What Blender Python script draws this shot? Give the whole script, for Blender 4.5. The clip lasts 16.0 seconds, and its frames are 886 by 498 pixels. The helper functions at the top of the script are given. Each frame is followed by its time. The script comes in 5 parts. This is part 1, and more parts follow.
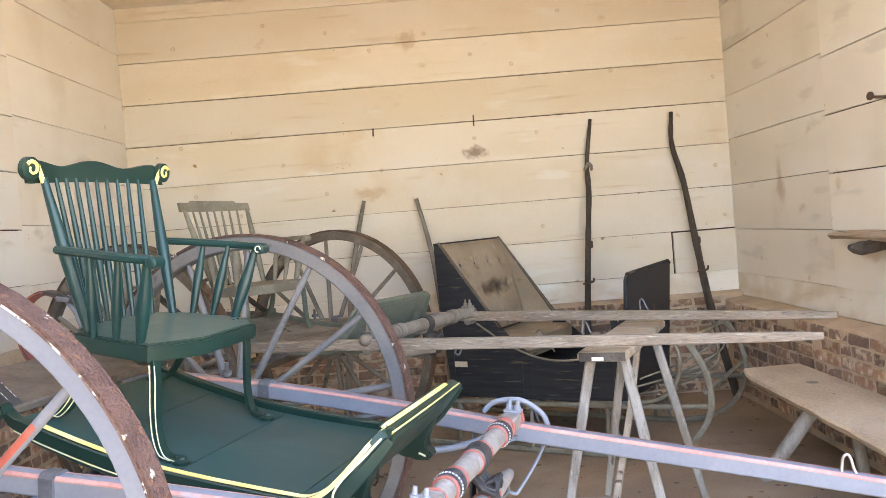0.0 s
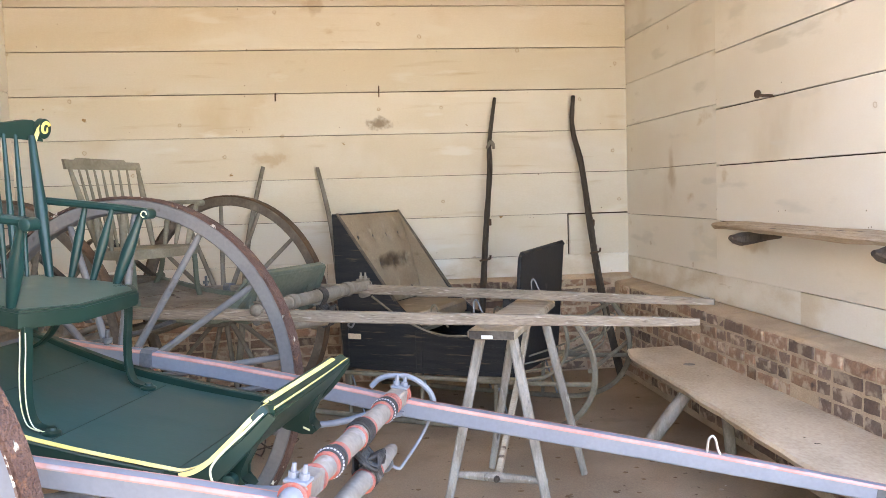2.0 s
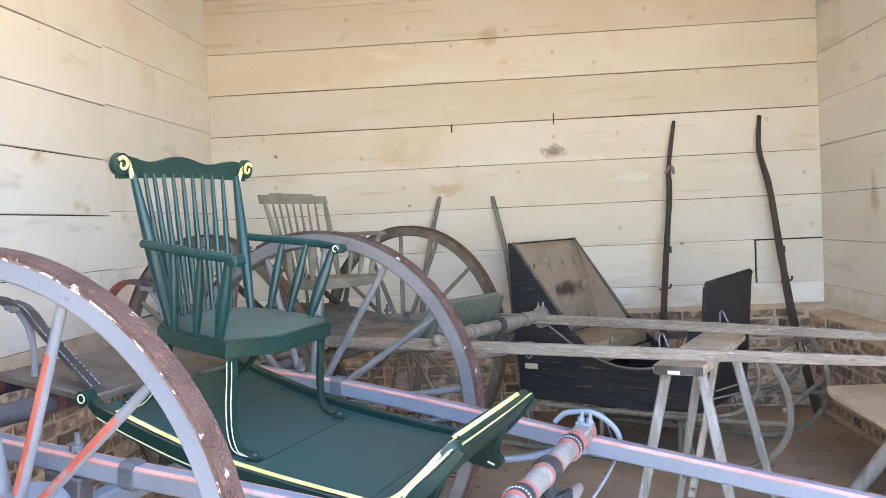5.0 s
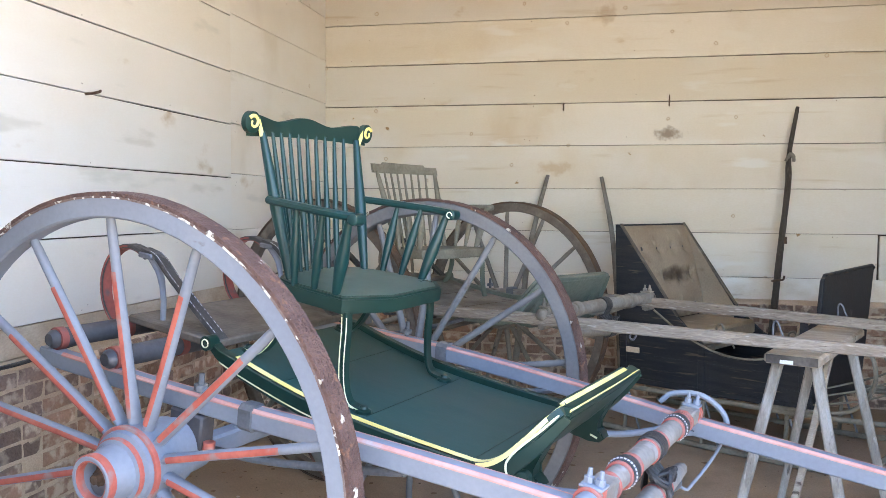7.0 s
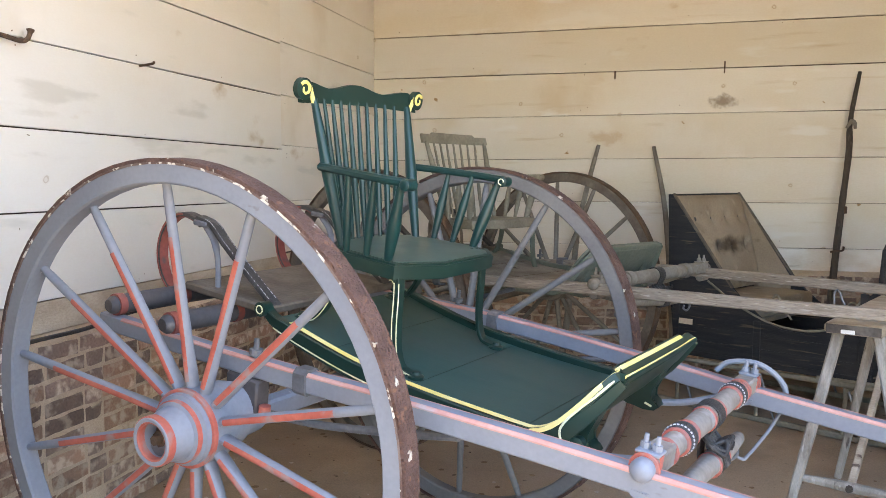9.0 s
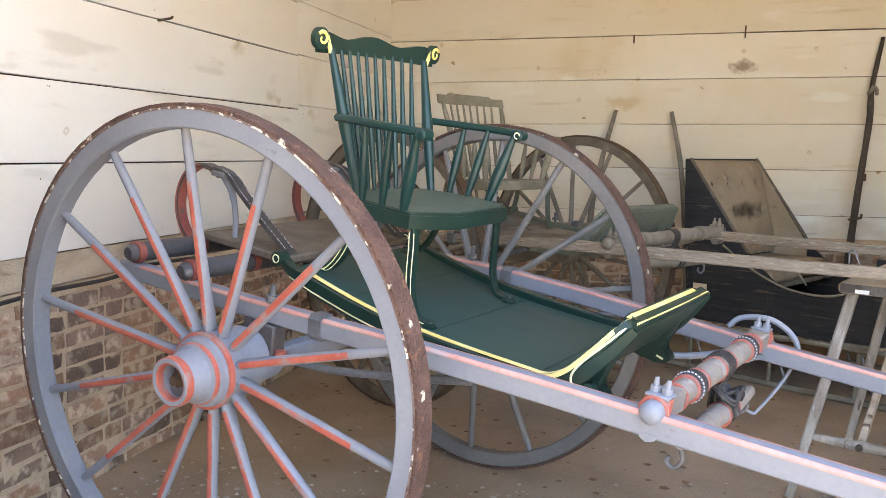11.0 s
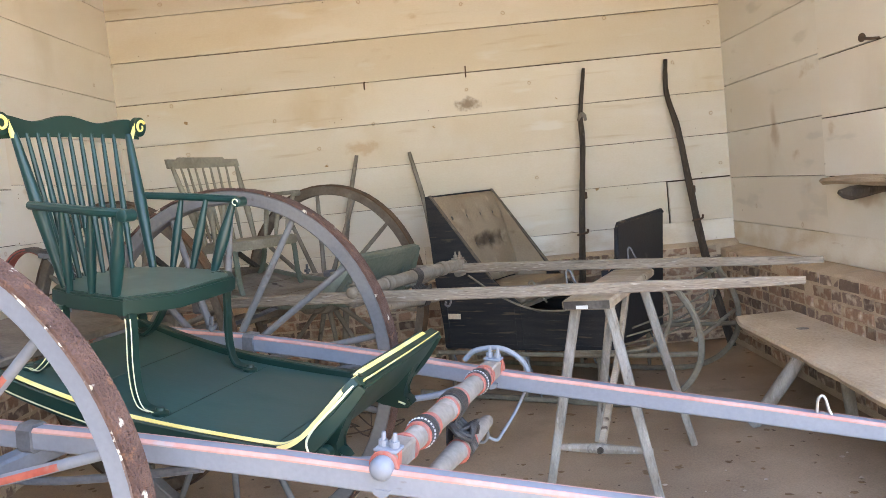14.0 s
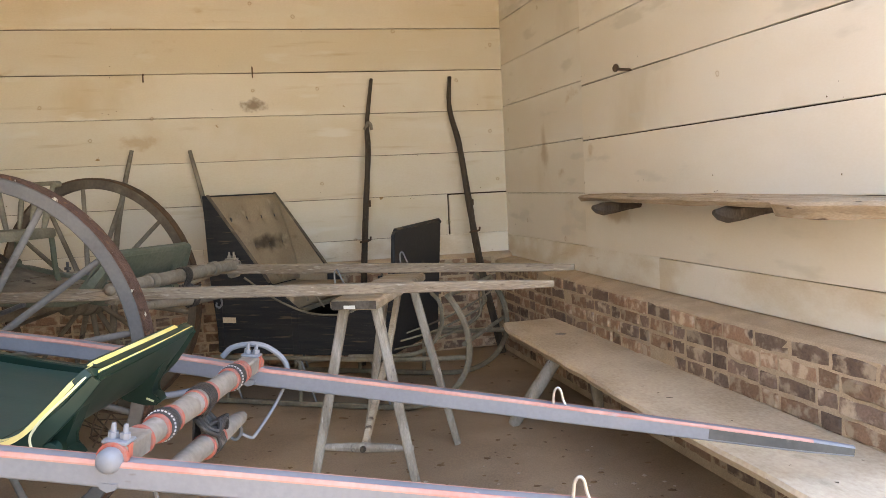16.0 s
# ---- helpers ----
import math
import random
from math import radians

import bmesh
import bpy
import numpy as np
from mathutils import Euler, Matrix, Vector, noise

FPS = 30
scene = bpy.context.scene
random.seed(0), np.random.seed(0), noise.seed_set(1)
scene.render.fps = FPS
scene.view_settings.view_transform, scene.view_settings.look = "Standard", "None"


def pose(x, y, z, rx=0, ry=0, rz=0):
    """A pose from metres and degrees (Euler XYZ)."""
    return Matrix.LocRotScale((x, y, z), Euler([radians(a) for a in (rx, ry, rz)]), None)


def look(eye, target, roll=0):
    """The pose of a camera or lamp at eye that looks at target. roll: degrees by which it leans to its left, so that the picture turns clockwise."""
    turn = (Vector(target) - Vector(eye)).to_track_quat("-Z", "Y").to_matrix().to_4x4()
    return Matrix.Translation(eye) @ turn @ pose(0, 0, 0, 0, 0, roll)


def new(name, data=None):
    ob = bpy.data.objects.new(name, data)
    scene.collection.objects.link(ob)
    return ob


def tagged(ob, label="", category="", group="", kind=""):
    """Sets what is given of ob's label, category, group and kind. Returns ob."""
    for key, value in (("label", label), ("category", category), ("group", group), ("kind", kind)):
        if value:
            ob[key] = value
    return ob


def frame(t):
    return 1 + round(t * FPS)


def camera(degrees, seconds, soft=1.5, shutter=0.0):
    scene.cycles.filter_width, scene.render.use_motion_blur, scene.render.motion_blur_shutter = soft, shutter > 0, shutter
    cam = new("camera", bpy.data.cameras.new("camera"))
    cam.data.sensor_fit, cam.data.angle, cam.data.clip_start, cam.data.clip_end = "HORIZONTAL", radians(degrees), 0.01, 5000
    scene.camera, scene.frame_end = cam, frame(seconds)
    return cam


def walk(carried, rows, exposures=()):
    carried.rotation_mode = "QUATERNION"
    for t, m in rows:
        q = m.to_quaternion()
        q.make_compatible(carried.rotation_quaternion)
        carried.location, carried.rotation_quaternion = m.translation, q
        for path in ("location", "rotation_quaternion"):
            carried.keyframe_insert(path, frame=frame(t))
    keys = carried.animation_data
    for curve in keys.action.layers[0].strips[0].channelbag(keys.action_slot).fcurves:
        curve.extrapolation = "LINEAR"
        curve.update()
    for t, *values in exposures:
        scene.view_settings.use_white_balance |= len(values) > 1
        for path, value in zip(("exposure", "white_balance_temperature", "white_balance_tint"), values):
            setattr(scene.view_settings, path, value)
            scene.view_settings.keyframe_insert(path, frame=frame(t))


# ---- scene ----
cam = camera(56.2, 16.0, soft=0.75)
PATH = [
    (0, (2.428, -6.567, 1.446), (2.429, -4.568, 1.395), -4.6),
    (0.5, (2.432, -6.56, 1.443), (2.512, -4.563, 1.366), -3.2),
    (1, (2.443, -6.561, 1.441), (2.595, -4.57, 1.331), -1.4),
    (1.5, (2.46, -6.564, 1.456), (2.664, -4.579, 1.322), -1.4),
    (2, (2.459, -6.565, 1.465), (2.689, -4.583, 1.33), -1.7),
    (2.5, (2.474, -6.561, 1.458), (2.735, -4.583, 1.319), -1.7),
    (3, (2.468, -6.545, 1.442), (2.752, -4.572, 1.285), -1.7),
    (3.5, (2.479, -6.549, 1.451), (2.698, -4.566, 1.308), -2.3),
    (4, (2.455, -6.541, 1.488), (2.488, -4.543, 1.394), -3.0),
    (4.5, (2.427, -6.531, 1.487), (2.328, -4.535, 1.421), -3.0),
    (5, (2.414, -6.542, 1.494), (2.241, -4.55, 1.433), -2.5),
    (5.2, (2.422, -6.563, 1.498), (2.223, -4.574, 1.435), -2.3),
    (7.5, (2.358, -6.575, 1.445), (1.907, -4.629, 1.333), 0.6),
    (8, (2.355, -6.574, 1.444), (1.87, -4.638, 1.322), 0.5),
    (8.5, (2.345, -6.569, 1.431), (1.844, -4.638, 1.291), 0.5),
    (9, (2.35, -6.564, 1.425), (1.834, -4.638, 1.263), -0.0),
    (9.2, (2.356, -6.575, 1.428), (1.834, -4.652, 1.258), -0.3),
    (11.3, (2.359, -6.588, 1.357), (1.811, -4.68, 1.115), 0.7),
    (11.5, (2.375, -6.582, 1.358), (1.845, -4.669, 1.109), 0.2),
    (12, (2.411, -6.571, 1.369), (1.956, -4.639, 1.122), -3.2),
    (12.5, (2.433, -6.566, 1.376), (2.07, -4.613, 1.147), -5.4),
    (13, (2.474, -6.559, 1.388), (2.244, -4.583, 1.185), -6.1),
    (13.5, (2.494, -6.552, 1.392), (2.379, -4.564, 1.21), -5.5),
    (14, (2.522, -6.559, 1.414), (2.498, -4.565, 1.26), -5.6),
    (14.5, (2.553, -6.542, 1.422), (2.679, -4.551, 1.281), -5.3),
    (15, (2.581, -6.552, 1.428), (2.842, -4.573, 1.304), -4.2),
    (15.5, (2.614, -6.575, 1.393), (2.984, -4.613, 1.272), -3.6),
    (16, (2.633, -6.598, 1.35), (3.09, -4.657, 1.194), -2.7),
]
EXPOSURES = [(0.0, 3.80, 7200, 17), (3.5, 3.68, 7050, 16), (4.5, 3.78, 7050, 17), (5.0, 3.80, 6250, 13), (7.5, 3.48, 6200, 13), (8.5, 3.34, 6450, 12), (9.0, 3.33, 7000, 14),
             (12.5, 3.50, 7450, 16), (13.5, 3.50, 7400, 17), (14.5, 3.58, 6550, 13), (15.0, 3.60, 6500, 13), (15.5, 3.46, 7850, 17), (16.0, 3.14, 8300, 16)]
walk(cam, [(t, look(eye, target, roll)) for t, eye, target, roll in PATH], EXPOSURES)

# ---- light ----
SUN_EL, SUN_AZ = 66, 25          # the sun stands behind the shed, so that only sky and lit ground shine in
world = bpy.data.worlds.new("world")
scene.world = world
world.use_nodes = True
sky = world.node_tree.nodes.new("ShaderNodeTexSky")
sky.sky_type, sky.sun_disc = "NISHITA", False
sky.sun_elevation, sky.sun_rotation = radians(SUN_EL), radians(SUN_AZ)
world.node_tree.links.new(sky.outputs[0], world.node_tree.nodes["Background"].inputs[0])
world.node_tree.nodes["Background"].inputs[1].default_value = 0.15
sun = new("sun", bpy.data.lights.new("sun", "SUN"))
sun.data.energy, sun.data.angle, sun.data.color = 5.0, radians(0.5), (1.0, 0.93, 0.82)
sun.matrix_world = look((20 * math.sin(radians(SUN_AZ)), 20 * math.cos(radians(SUN_AZ)), 20 * math.tan(radians(SUN_EL))), (0, 0, 0))


# ---- materials ----
def mat(name, c1, c2, rough=0.6, scale=4.0, stretch=(1, 1, 1), fine=70.0, bump=0.1, spots=None, spots2=None, metal=0.0, vary=0.0, contrast=(0.35, 0.65), finemix=0.3, shift=False, spec=0.4, more=()):
    m = bpy.data.materials.new(name)
    m.use_nodes = True
    nt = m.node_tree
    N, L = nt.nodes.new, nt.links.new
    bs = nt.nodes["Principled BSDF"]
    tc = N("ShaderNodeTexCoord")
    mp = N("ShaderNodeMapping")
    mp.inputs["Scale"].default_value = stretch
    info = N("ShaderNodeObjectInfo")
    vec = tc.outputs["Object"]
    if shift:
        ad = N("ShaderNodeVectorMath")
        ad.operation = "MULTIPLY_ADD"
        cmb = N("ShaderNodeCombineXYZ")
        for i in range(3):
            L(info.outputs["Random"], cmb.inputs[i])
        L(cmb.outputs[0], ad.inputs[0])
        ad.inputs[1].default_value = (31.0, 17.0, 23.0)
        L(vec, ad.inputs[2])
        vec = ad.outputs[0]
    L(vec, mp.inputs[0])

    def noise_tex(s, detail, src):
        n = N("ShaderNodeTexNoise")
        n.inputs["Scale"].default_value, n.inputs["Detail"].default_value = s, detail
        L(src, n.inputs["Vector"])
        return n.outputs[0]

    def mix(kind, fac, a, b):
        x = N("ShaderNodeMix")
        x.data_type, x.blend_type = "RGBA", kind
        for sock, v in ((x.inputs[0], fac), (x.inputs[6], a), (x.inputs[7], b)):
            if hasattr(v, "is_linked"):
                L(v, sock)
            else:
                sock.default_value = v
        return x.outputs[2]

    def ramp(src, lo, hi):
        r = N("ShaderNodeMapRange")
        r.inputs[1].default_value, r.inputs[2].default_value = lo, hi
        r.interpolation_type = "SMOOTHSTEP"
        L(src, r.inputs[0])
        return r.outputs[0]

    big = noise_tex(scale, 5, mp.outputs[0])
    small = noise_tex(fine, 3, mp.outputs[0])
    col = mix("MIX", ramp(big, *contrast), (*c1, 1), (*c2, 1))
    col = mix("OVERLAY", finemix, col, small)
    for sp in (spots, spots2, *more):
        if sp:
            sc, thr, width, sscale, st = sp
            mp2 = N("ShaderNodeMapping")
            mp2.inputs["Scale"].default_value = st
            mp2.inputs["Location"].default_value = (sscale, 3.1, 7.7)
            L(vec, mp2.inputs[0])
            col = mix("MIX", ramp(noise_tex(sscale, 6, mp2.outputs[0]), thr, thr + width), col, (*sc, 1))
    if vary:
        hs = N("ShaderNodeHueSaturation")
        rr = N("ShaderNodeMapRange")
        rr.inputs[3].default_value, rr.inputs[4].default_value = 1 - vary, 1 + vary
        L(info.outputs["Random"], rr.inputs[0])
        L(rr.outputs[0], hs.inputs["Value"])
        L(col, hs.inputs["Color"])
        col = hs.outputs[0]
    L(col, bs.inputs["Base Color"])
    rg = N("ShaderNodeMapRange")
    rg.inputs[3].default_value, rg.inputs[4].default_value = max(rough - 0.12, 0.05), min(rough + 0.15, 1)
    L(big, rg.inputs[0])
    L(rg.outputs[0], bs.inputs["Roughness"])
    bs.inputs["Metallic"].default_value = metal
    bs.inputs["Specular IOR Level"].default_value = spec
    if bump:
        b = N("ShaderNodeBump")
        b.inputs["Strength"].default_value, b.inputs["Distance"].default_value = min(bump * 2, 1.0), 0.01 * max(bump, 0.05) * 4
        L(small, b.inputs["Height"])
        L(b.outputs[0], bs.inputs["Normal"])
    return m


U = (1, 1, 1)
M_BOARD = mat("whitewashed_board", (0.65, 0.612, 0.537), (0.62, 0.56, 0.45), 0.75, 1.3, (0.7, 0.7, 1.6), 90, 0.06, ((0.43, 0.31, 0.165), 0.67, 0.14, 2.6, (1, 1, 1.6)), ((0.53, 0.43, 0.285), 0.58, 0.25, 0.9, (1.4, 1.4, 0.8)), vary=0.05, shift=True, finemix=0.10, spec=0.15, more=(((0.33, 0.22, 0.11), 0.735, 0.03, 7.0, (1, 1, 1.3)), ((0.50, 0.41, 0.28), 0.60, 0.2, 5.0, (0.25, 0.25, 3.0)), ((0.66, 0.63, 0.56), 0.60, 0.1, 3.3, (0.5, 0.5, 2.0))))
# side walls: whiter than M_BOARD, with light from the open front put into the colour
M_SIDEBOARD = mat("brightened_side_whitewash", (0.79, 0.765, 0.705), (0.75, 0.705, 0.625), 0.75, 1.3, (0.7, 0.7, 1.6), 90, 0.06, ((0.50, 0.39, 0.25), 0.68, 0.14, 2.6, (1, 1, 1.6)), ((0.60, 0.53, 0.42), 0.58, 0.25, 0.9, (1.4, 1.4, 0.8)), vary=0.05, shift=True, finemix=0.10, spec=0.15, more=(((0.33, 0.22, 0.11), 0.77, 0.03, 7.0, (1, 1, 1.3)), ((0.66, 0.63, 0.56), 0.60, 0.1, 3.3, (0.5, 0.5, 2.0))))
M_SKIRT = mat("stained_skirt_board", (0.78, 0.755, 0.69), (0.64, 0.565, 0.45), 0.8, 2.5, (1, 1, 2), 60, 0.1, ((0.42, 0.33, 0.22), 0.64, 0.14, 5, (0.6, 0.6, 2.5)), ((0.33, 0.25, 0.17), 0.70, 0.08, 16, U), shift=True, finemix=0.15, spec=0.15)
M_PLASTER = mat("crumbling_beige_skirt", (0.56, 0.475, 0.36), (0.44, 0.35, 0.25), 0.9, 4, (1, 1, 2), 60, 0.25, ((0.30, 0.22, 0.15), 0.62, 0.12, 9, (0.6, 0.6, 2)), ((0.66, 0.60, 0.50), 0.60, 0.12, 6, U), shift=True, finemix=0.2, spec=0.15)
M_BACKING = mat("dark_gap", (0.06, 0.04, 0.025), (0.03, 0.02, 0.012), 0.9, 5)
M_CEIL = mat("ceiling_boards", (0.80, 0.75, 0.64), (0.76, 0.68, 0.52), 0.8, 2, (0.5, 4, 1), 60, 0.08, spec=0.15)
M_MORTAR = mat("sandy_mortar", (0.55, 0.44, 0.325), (0.46, 0.36, 0.26), 0.95, 6, U, 160, 0.18, ((0.46, 0.38, 0.30), 0.6, 0.15, 9, U), spec=0.15)
M_BRICK = mat("worn_brick", (0.36, 0.225, 0.155), (0.31, 0.205, 0.15), 0.92, 9, U, 90, 0.35, ((0.52, 0.42, 0.32), 0.46, 0.17, 17, U), ((0.12, 0.09, 0.08), 0.64, 0.1, 8, U), vary=0.34, shift=True, spec=0.15)
M_DARKBRICK = mat("dark_headed_brick", (0.255, 0.18, 0.145), (0.19, 0.14, 0.115), 0.9, 9, U, 90, 0.35, ((0.50, 0.41, 0.32), 0.49, 0.17, 15, U), vary=0.34, shift=True, spec=0.15)
M_DIRT = mat("packed_earth", (0.375, 0.290, 0.212), (0.300, 0.228, 0.165), 0.97, 1.6, U, 130, 0.16, ((0.30, 0.235, 0.17), 0.56, 0.2, 5, U), ((0.10, 0.07, 0.045), 0.68, 0.06, 20, U), spec=0.15)
M_PEBBLE = mat("pebbles", (0.52, 0.46, 0.39), (0.34, 0.27, 0.21), 0.9, 5, U, 60, 0.2, spec=0.15)
M_LITTER = mat("dry_litter", (0.16, 0.10, 0.055), (0.24, 0.16, 0.09), 0.9, 5, U, 60, 0.2)
M_GREEN = mat("dark_green_gloss", (0.006, 0.026, 0.019), (0.007, 0.031, 0.024), 0.40, 5, U, 50, 0.03, ((0.05, 0.085, 0.075), 0.66, 0.12, 8, U), finemix=0.1)
M_TEAL = mat("blue_green_gloss", (0.006, 0.032, 0.031), (0.007, 0.038, 0.035), 0.33, 6, U, 50, 0.03, ((0.05, 0.10, 0.095), 0.68, 0.1, 10, U), finemix=0.1)
# seat top: paler than M_GREEN, its reflected sheen put into the base colour
M_SEATGREEN = mat("green_seat_sheen", (0.050, 0.090, 0.072), (0.065, 0.108, 0.088), 0.30, 5, U, 50, 0.04, ((0.10, 0.15, 0.125), 0.64, 0.14, 6, U), finemix=0.15)
M_FLOORGREEN = mat("green_floor_paint", (0.018, 0.056, 0.050), (0.023, 0.067, 0.059), 0.46, 3, (1, 3, 1), 40, 0.05, ((0.050, 0.078, 0.072), 0.66, 0.14, 4, (1, 2.5, 1)), finemix=0.15)
M_YELLOW = mat("yellow_line", (0.80, 0.65, 0.20), (0.82, 0.72, 0.32), 0.4, 8, U, 60, 0.02, finemix=0.08)
M_CREAM = mat("cream_line", (0.74, 0.72, 0.40), (0.70, 0.70, 0.50), 0.4, 8, U, 60, 0.02, finemix=0.08)
M_GREY = mat("blue_grey_paint", (0.178, 0.198, 0.240), (0.215, 0.235, 0.275), 0.48, 3, U, 70, 0.06, ((0.36, 0.36, 0.35), 0.72, 0.06, 20, U), ((0.12, 0.11, 0.105), 0.70, 0.10, 11, (1, 1, 2)), finemix=0.12)
# far wheel of the green chair: a darker, less blue grey than M_GREY
M_FARGREY = mat("dark_grey_paint", (0.118, 0.118, 0.122), (0.158, 0.155, 0.152), 0.6, 4, U, 70, 0.08, ((0.22, 0.20, 0.17), 0.64, 0.12, 12, U), ((0.07, 0.06, 0.055), 0.66, 0.1, 11, U), finemix=0.2)
M_RED = mat("salmon_red_line", (0.36, 0.085, 0.060), (0.43, 0.125, 0.09), 0.5, 6, U, 70, 0.04, ((0.28, 0.19, 0.18), 0.53, 0.14, 14, U), finemix=0.25)
M_PINK = mat("faded_salmon_line", (0.49, 0.28, 0.245), (0.45, 0.21, 0.18), 0.55, 6, U, 70, 0.04, ((0.40, 0.33, 0.33), 0.58, 0.14, 12, U), finemix=0.2)
M_TYRE = mat("rusty_iron_tyre", (0.135, 0.075, 0.058), (0.095, 0.052, 0.042), 0.8, 12, U, 120, 0.5, ((0.62, 0.58, 0.50), 0.66, 0.04, 26, U), ((0.20, 0.10, 0.06), 0.58, 0.1, 30, U))
M_CHIPS = mat("chipped_white_paint", (0.20, 0.15, 0.13), (0.13, 0.08, 0.065), 0.75, 9, U, 90, 0.4, ((0.66, 0.63, 0.56), 0.55, 0.05, 38, U), ((0.12, 0.07, 0.055), 0.60, 0.05, 22, U))
M_IRON = mat("grey_iron", (0.16, 0.17, 0.19), (0.11, 0.115, 0.125), 0.5, 9, U, 80, 0.1, ((0.28, 0.27, 0.25), 0.6, 0.15, 14, U), metal=0.35)
M_STEEL = mat("worn_steel_hook", (0.62, 0.62, 0.62), (0.45, 0.45, 0.45), 0.35, 9, U, 80, 0.05, metal=0.8)
M_LEATHER = mat("black_leather", (0.028, 0.026, 0.026), (0.05, 0.047, 0.045), 0.55, 12, U, 150, 0.2, ((0.12, 0.11, 0.10), 0.64, 0.1, 20, U))
M_TIP = mat("dark_shaft_tip", (0.055, 0.062, 0.068), (0.085, 0.09, 0.092), 0.55, 6, U, 60, 0.1, ((0.18, 0.17, 0.15), 0.66, 0.1, 14, U))
M_MAROON = mat("dull_red_line", (0.20, 0.052, 0.042), (0.26, 0.075, 0.06), 0.55, 6, U, 70, 0.05, ((0.10, 0.08, 0.08), 0.55, 0.14, 14, U))
M_STITCH = mat("pale_stitching", (0.55, 0.55, 0.56), (0.40, 0.40, 0.42), 0.7, 9)
M_OLDBAR = mat("worn_brown_grey_bar", (0.26, 0.24, 0.22), (0.19, 0.165, 0.145), 0.6, 5, (1, 1, 1), 60, 0.12, ((0.33, 0.31, 0.30), 0.6, 0.12, 9, U))
M_OLD = mat("dusty_grey_wood", (0.215, 0.195, 0.163), (0.150, 0.127, 0.101), 0.8, 5, (1, 1, 1), 70, 0.2, ((0.25, 0.22, 0.18), 0.58, 0.16, 8, U), ((0.065, 0.05, 0.04), 0.67, 0.08, 12, U))
M_OLDRIM = mat("old_brown_rim", (0.144, 0.120, 0.096), (0.102, 0.082, 0.064), 0.8, 6, U, 70, 0.2, ((0.20, 0.17, 0.135), 0.60, 0.14, 9, U))
M_OLDGREEN = mat("faded_green_board", (0.101, 0.124, 0.095), (0.142, 0.155, 0.121), 0.7, 4, U, 60, 0.1, ((0.20, 0.185, 0.15), 0.62, 0.14, 7, U))
M_OLDSEAT = mat("dusty_olive_chair", (0.225, 0.210, 0.160), (0.167, 0.152, 0.113), 0.75, 6, U, 70, 0.12, ((0.24, 0.215, 0.17), 0.6, 0.15, 9, U))
M_OLDSHAFT = mat("flaking_grey_brown_shaft", (0.275, 0.232, 0.185), (0.205, 0.168, 0.13), 0.8, 6, (0.4, 4, 4), 45, 0.3, ((0.13, 0.10, 0.08), 0.58, 0.14, 40, (0.35, 3, 3)), ((0.37, 0.335, 0.29), 0.58, 0.14, 30, (0.4, 3.5, 3.5)), finemix=0.4)
M_BLACK = mat("dusty_black_paint", (0.021, 0.023, 0.027), (0.034, 0.034, 0.036), 0.6, 4, (1, 1, 8), 50, 0.25, ((0.105, 0.080, 0.060), 0.60, 0.12, 5, (1, 1, 14)), ((0.10, 0.09, 0.078), 0.69, 0.12, 4, U), spec=0.2)
M_DASH = mat("dusty_black_leather_dash", (0.019, 0.021, 0.026), (0.032, 0.033, 0.036), 0.5, 4, U, 60, 0.1, ((0.08, 0.08, 0.075), 0.66, 0.12, 9, U), spec=0.25)
M_UPH = mat("dusty_tan_upholstery", (0.325, 0.265, 0.195), (0.275, 0.22, 0.158), 0.95, 4, U, 90, 0.3, ((0.19, 0.145, 0.10), 0.60, 0.2, 7, (1, 1, 1.5)), ((0.38, 0.32, 0.24), 0.6, 0.15, 9, U), spec=0.1, finemix=0.18)
M_SLAT = mat("weathered_sled_wood", (0.215, 0.197, 0.155), (0.150, 0.132, 0.100), 0.85, 6, U, 60, 0.2, ((0.25, 0.23, 0.19), 0.6, 0.15, 10, U))
M_SAW = mat("sawhorse_timber", (0.442, 0.384, 0.305), (0.325, 0.273, 0.215), 0.85, 4, (3, 1, 3), 60, 0.2, ((0.12, 0.09, 0.07), 0.66, 0.1, 8, (3, 1, 3)), spec=0.15)
M_SAWLEG = mat("grey_worn_timber_leg", (0.330, 0.306, 0.275), (0.220, 0.195, 0.165), 0.8, 5, (4, 4, 1), 60, 0.2, ((0.09, 0.075, 0.065), 0.62, 0.1, 7, (4, 4, 1)), ((0.42, 0.40, 0.37), 0.63, 0.1, 9, (4, 4, 1)))
M_SAWEND = mat("dark_end_grain", (0.06, 0.05, 0.045), (0.13, 0.115, 0.10), 0.85, 10, U, 80, 0.2)
M_BENCH = mat("dusty_bench_plank", (0.642, 0.540, 0.410), (0.520, 0.423, 0.308), 0.95, 3, (1.2, 0.7, 1), 60, 0.12, ((0.36, 0.29, 0.21), 0.66, 0.12, 4, (1.5, 0.8, 1)), ((0.13, 0.10, 0.07), 0.71, 0.04, 22, U), spec=0.15)
M_SHELF = mat("rough_sawn_shelf", (0.50, 0.405, 0.295), (0.385, 0.300, 0.21), 0.85, 4, (8, 1, 8), 50, 0.3, ((0.10, 0.07, 0.05), 0.62, 0.06, 5, (9, 1.2, 9)), ((0.50, 0.43, 0.34), 0.56, 0.15, 6, (6, 1, 6)), finemix=0.4)
M_DARKWOOD = mat("old_dark_pole", (0.045, 0.035, 0.027), (0.071, 0.056, 0.044), 0.8, 7, (3, 3, 0.6), 60, 0.35, ((0.15, 0.125, 0.10), 0.62, 0.12, 9, (3, 3, 0.7)))
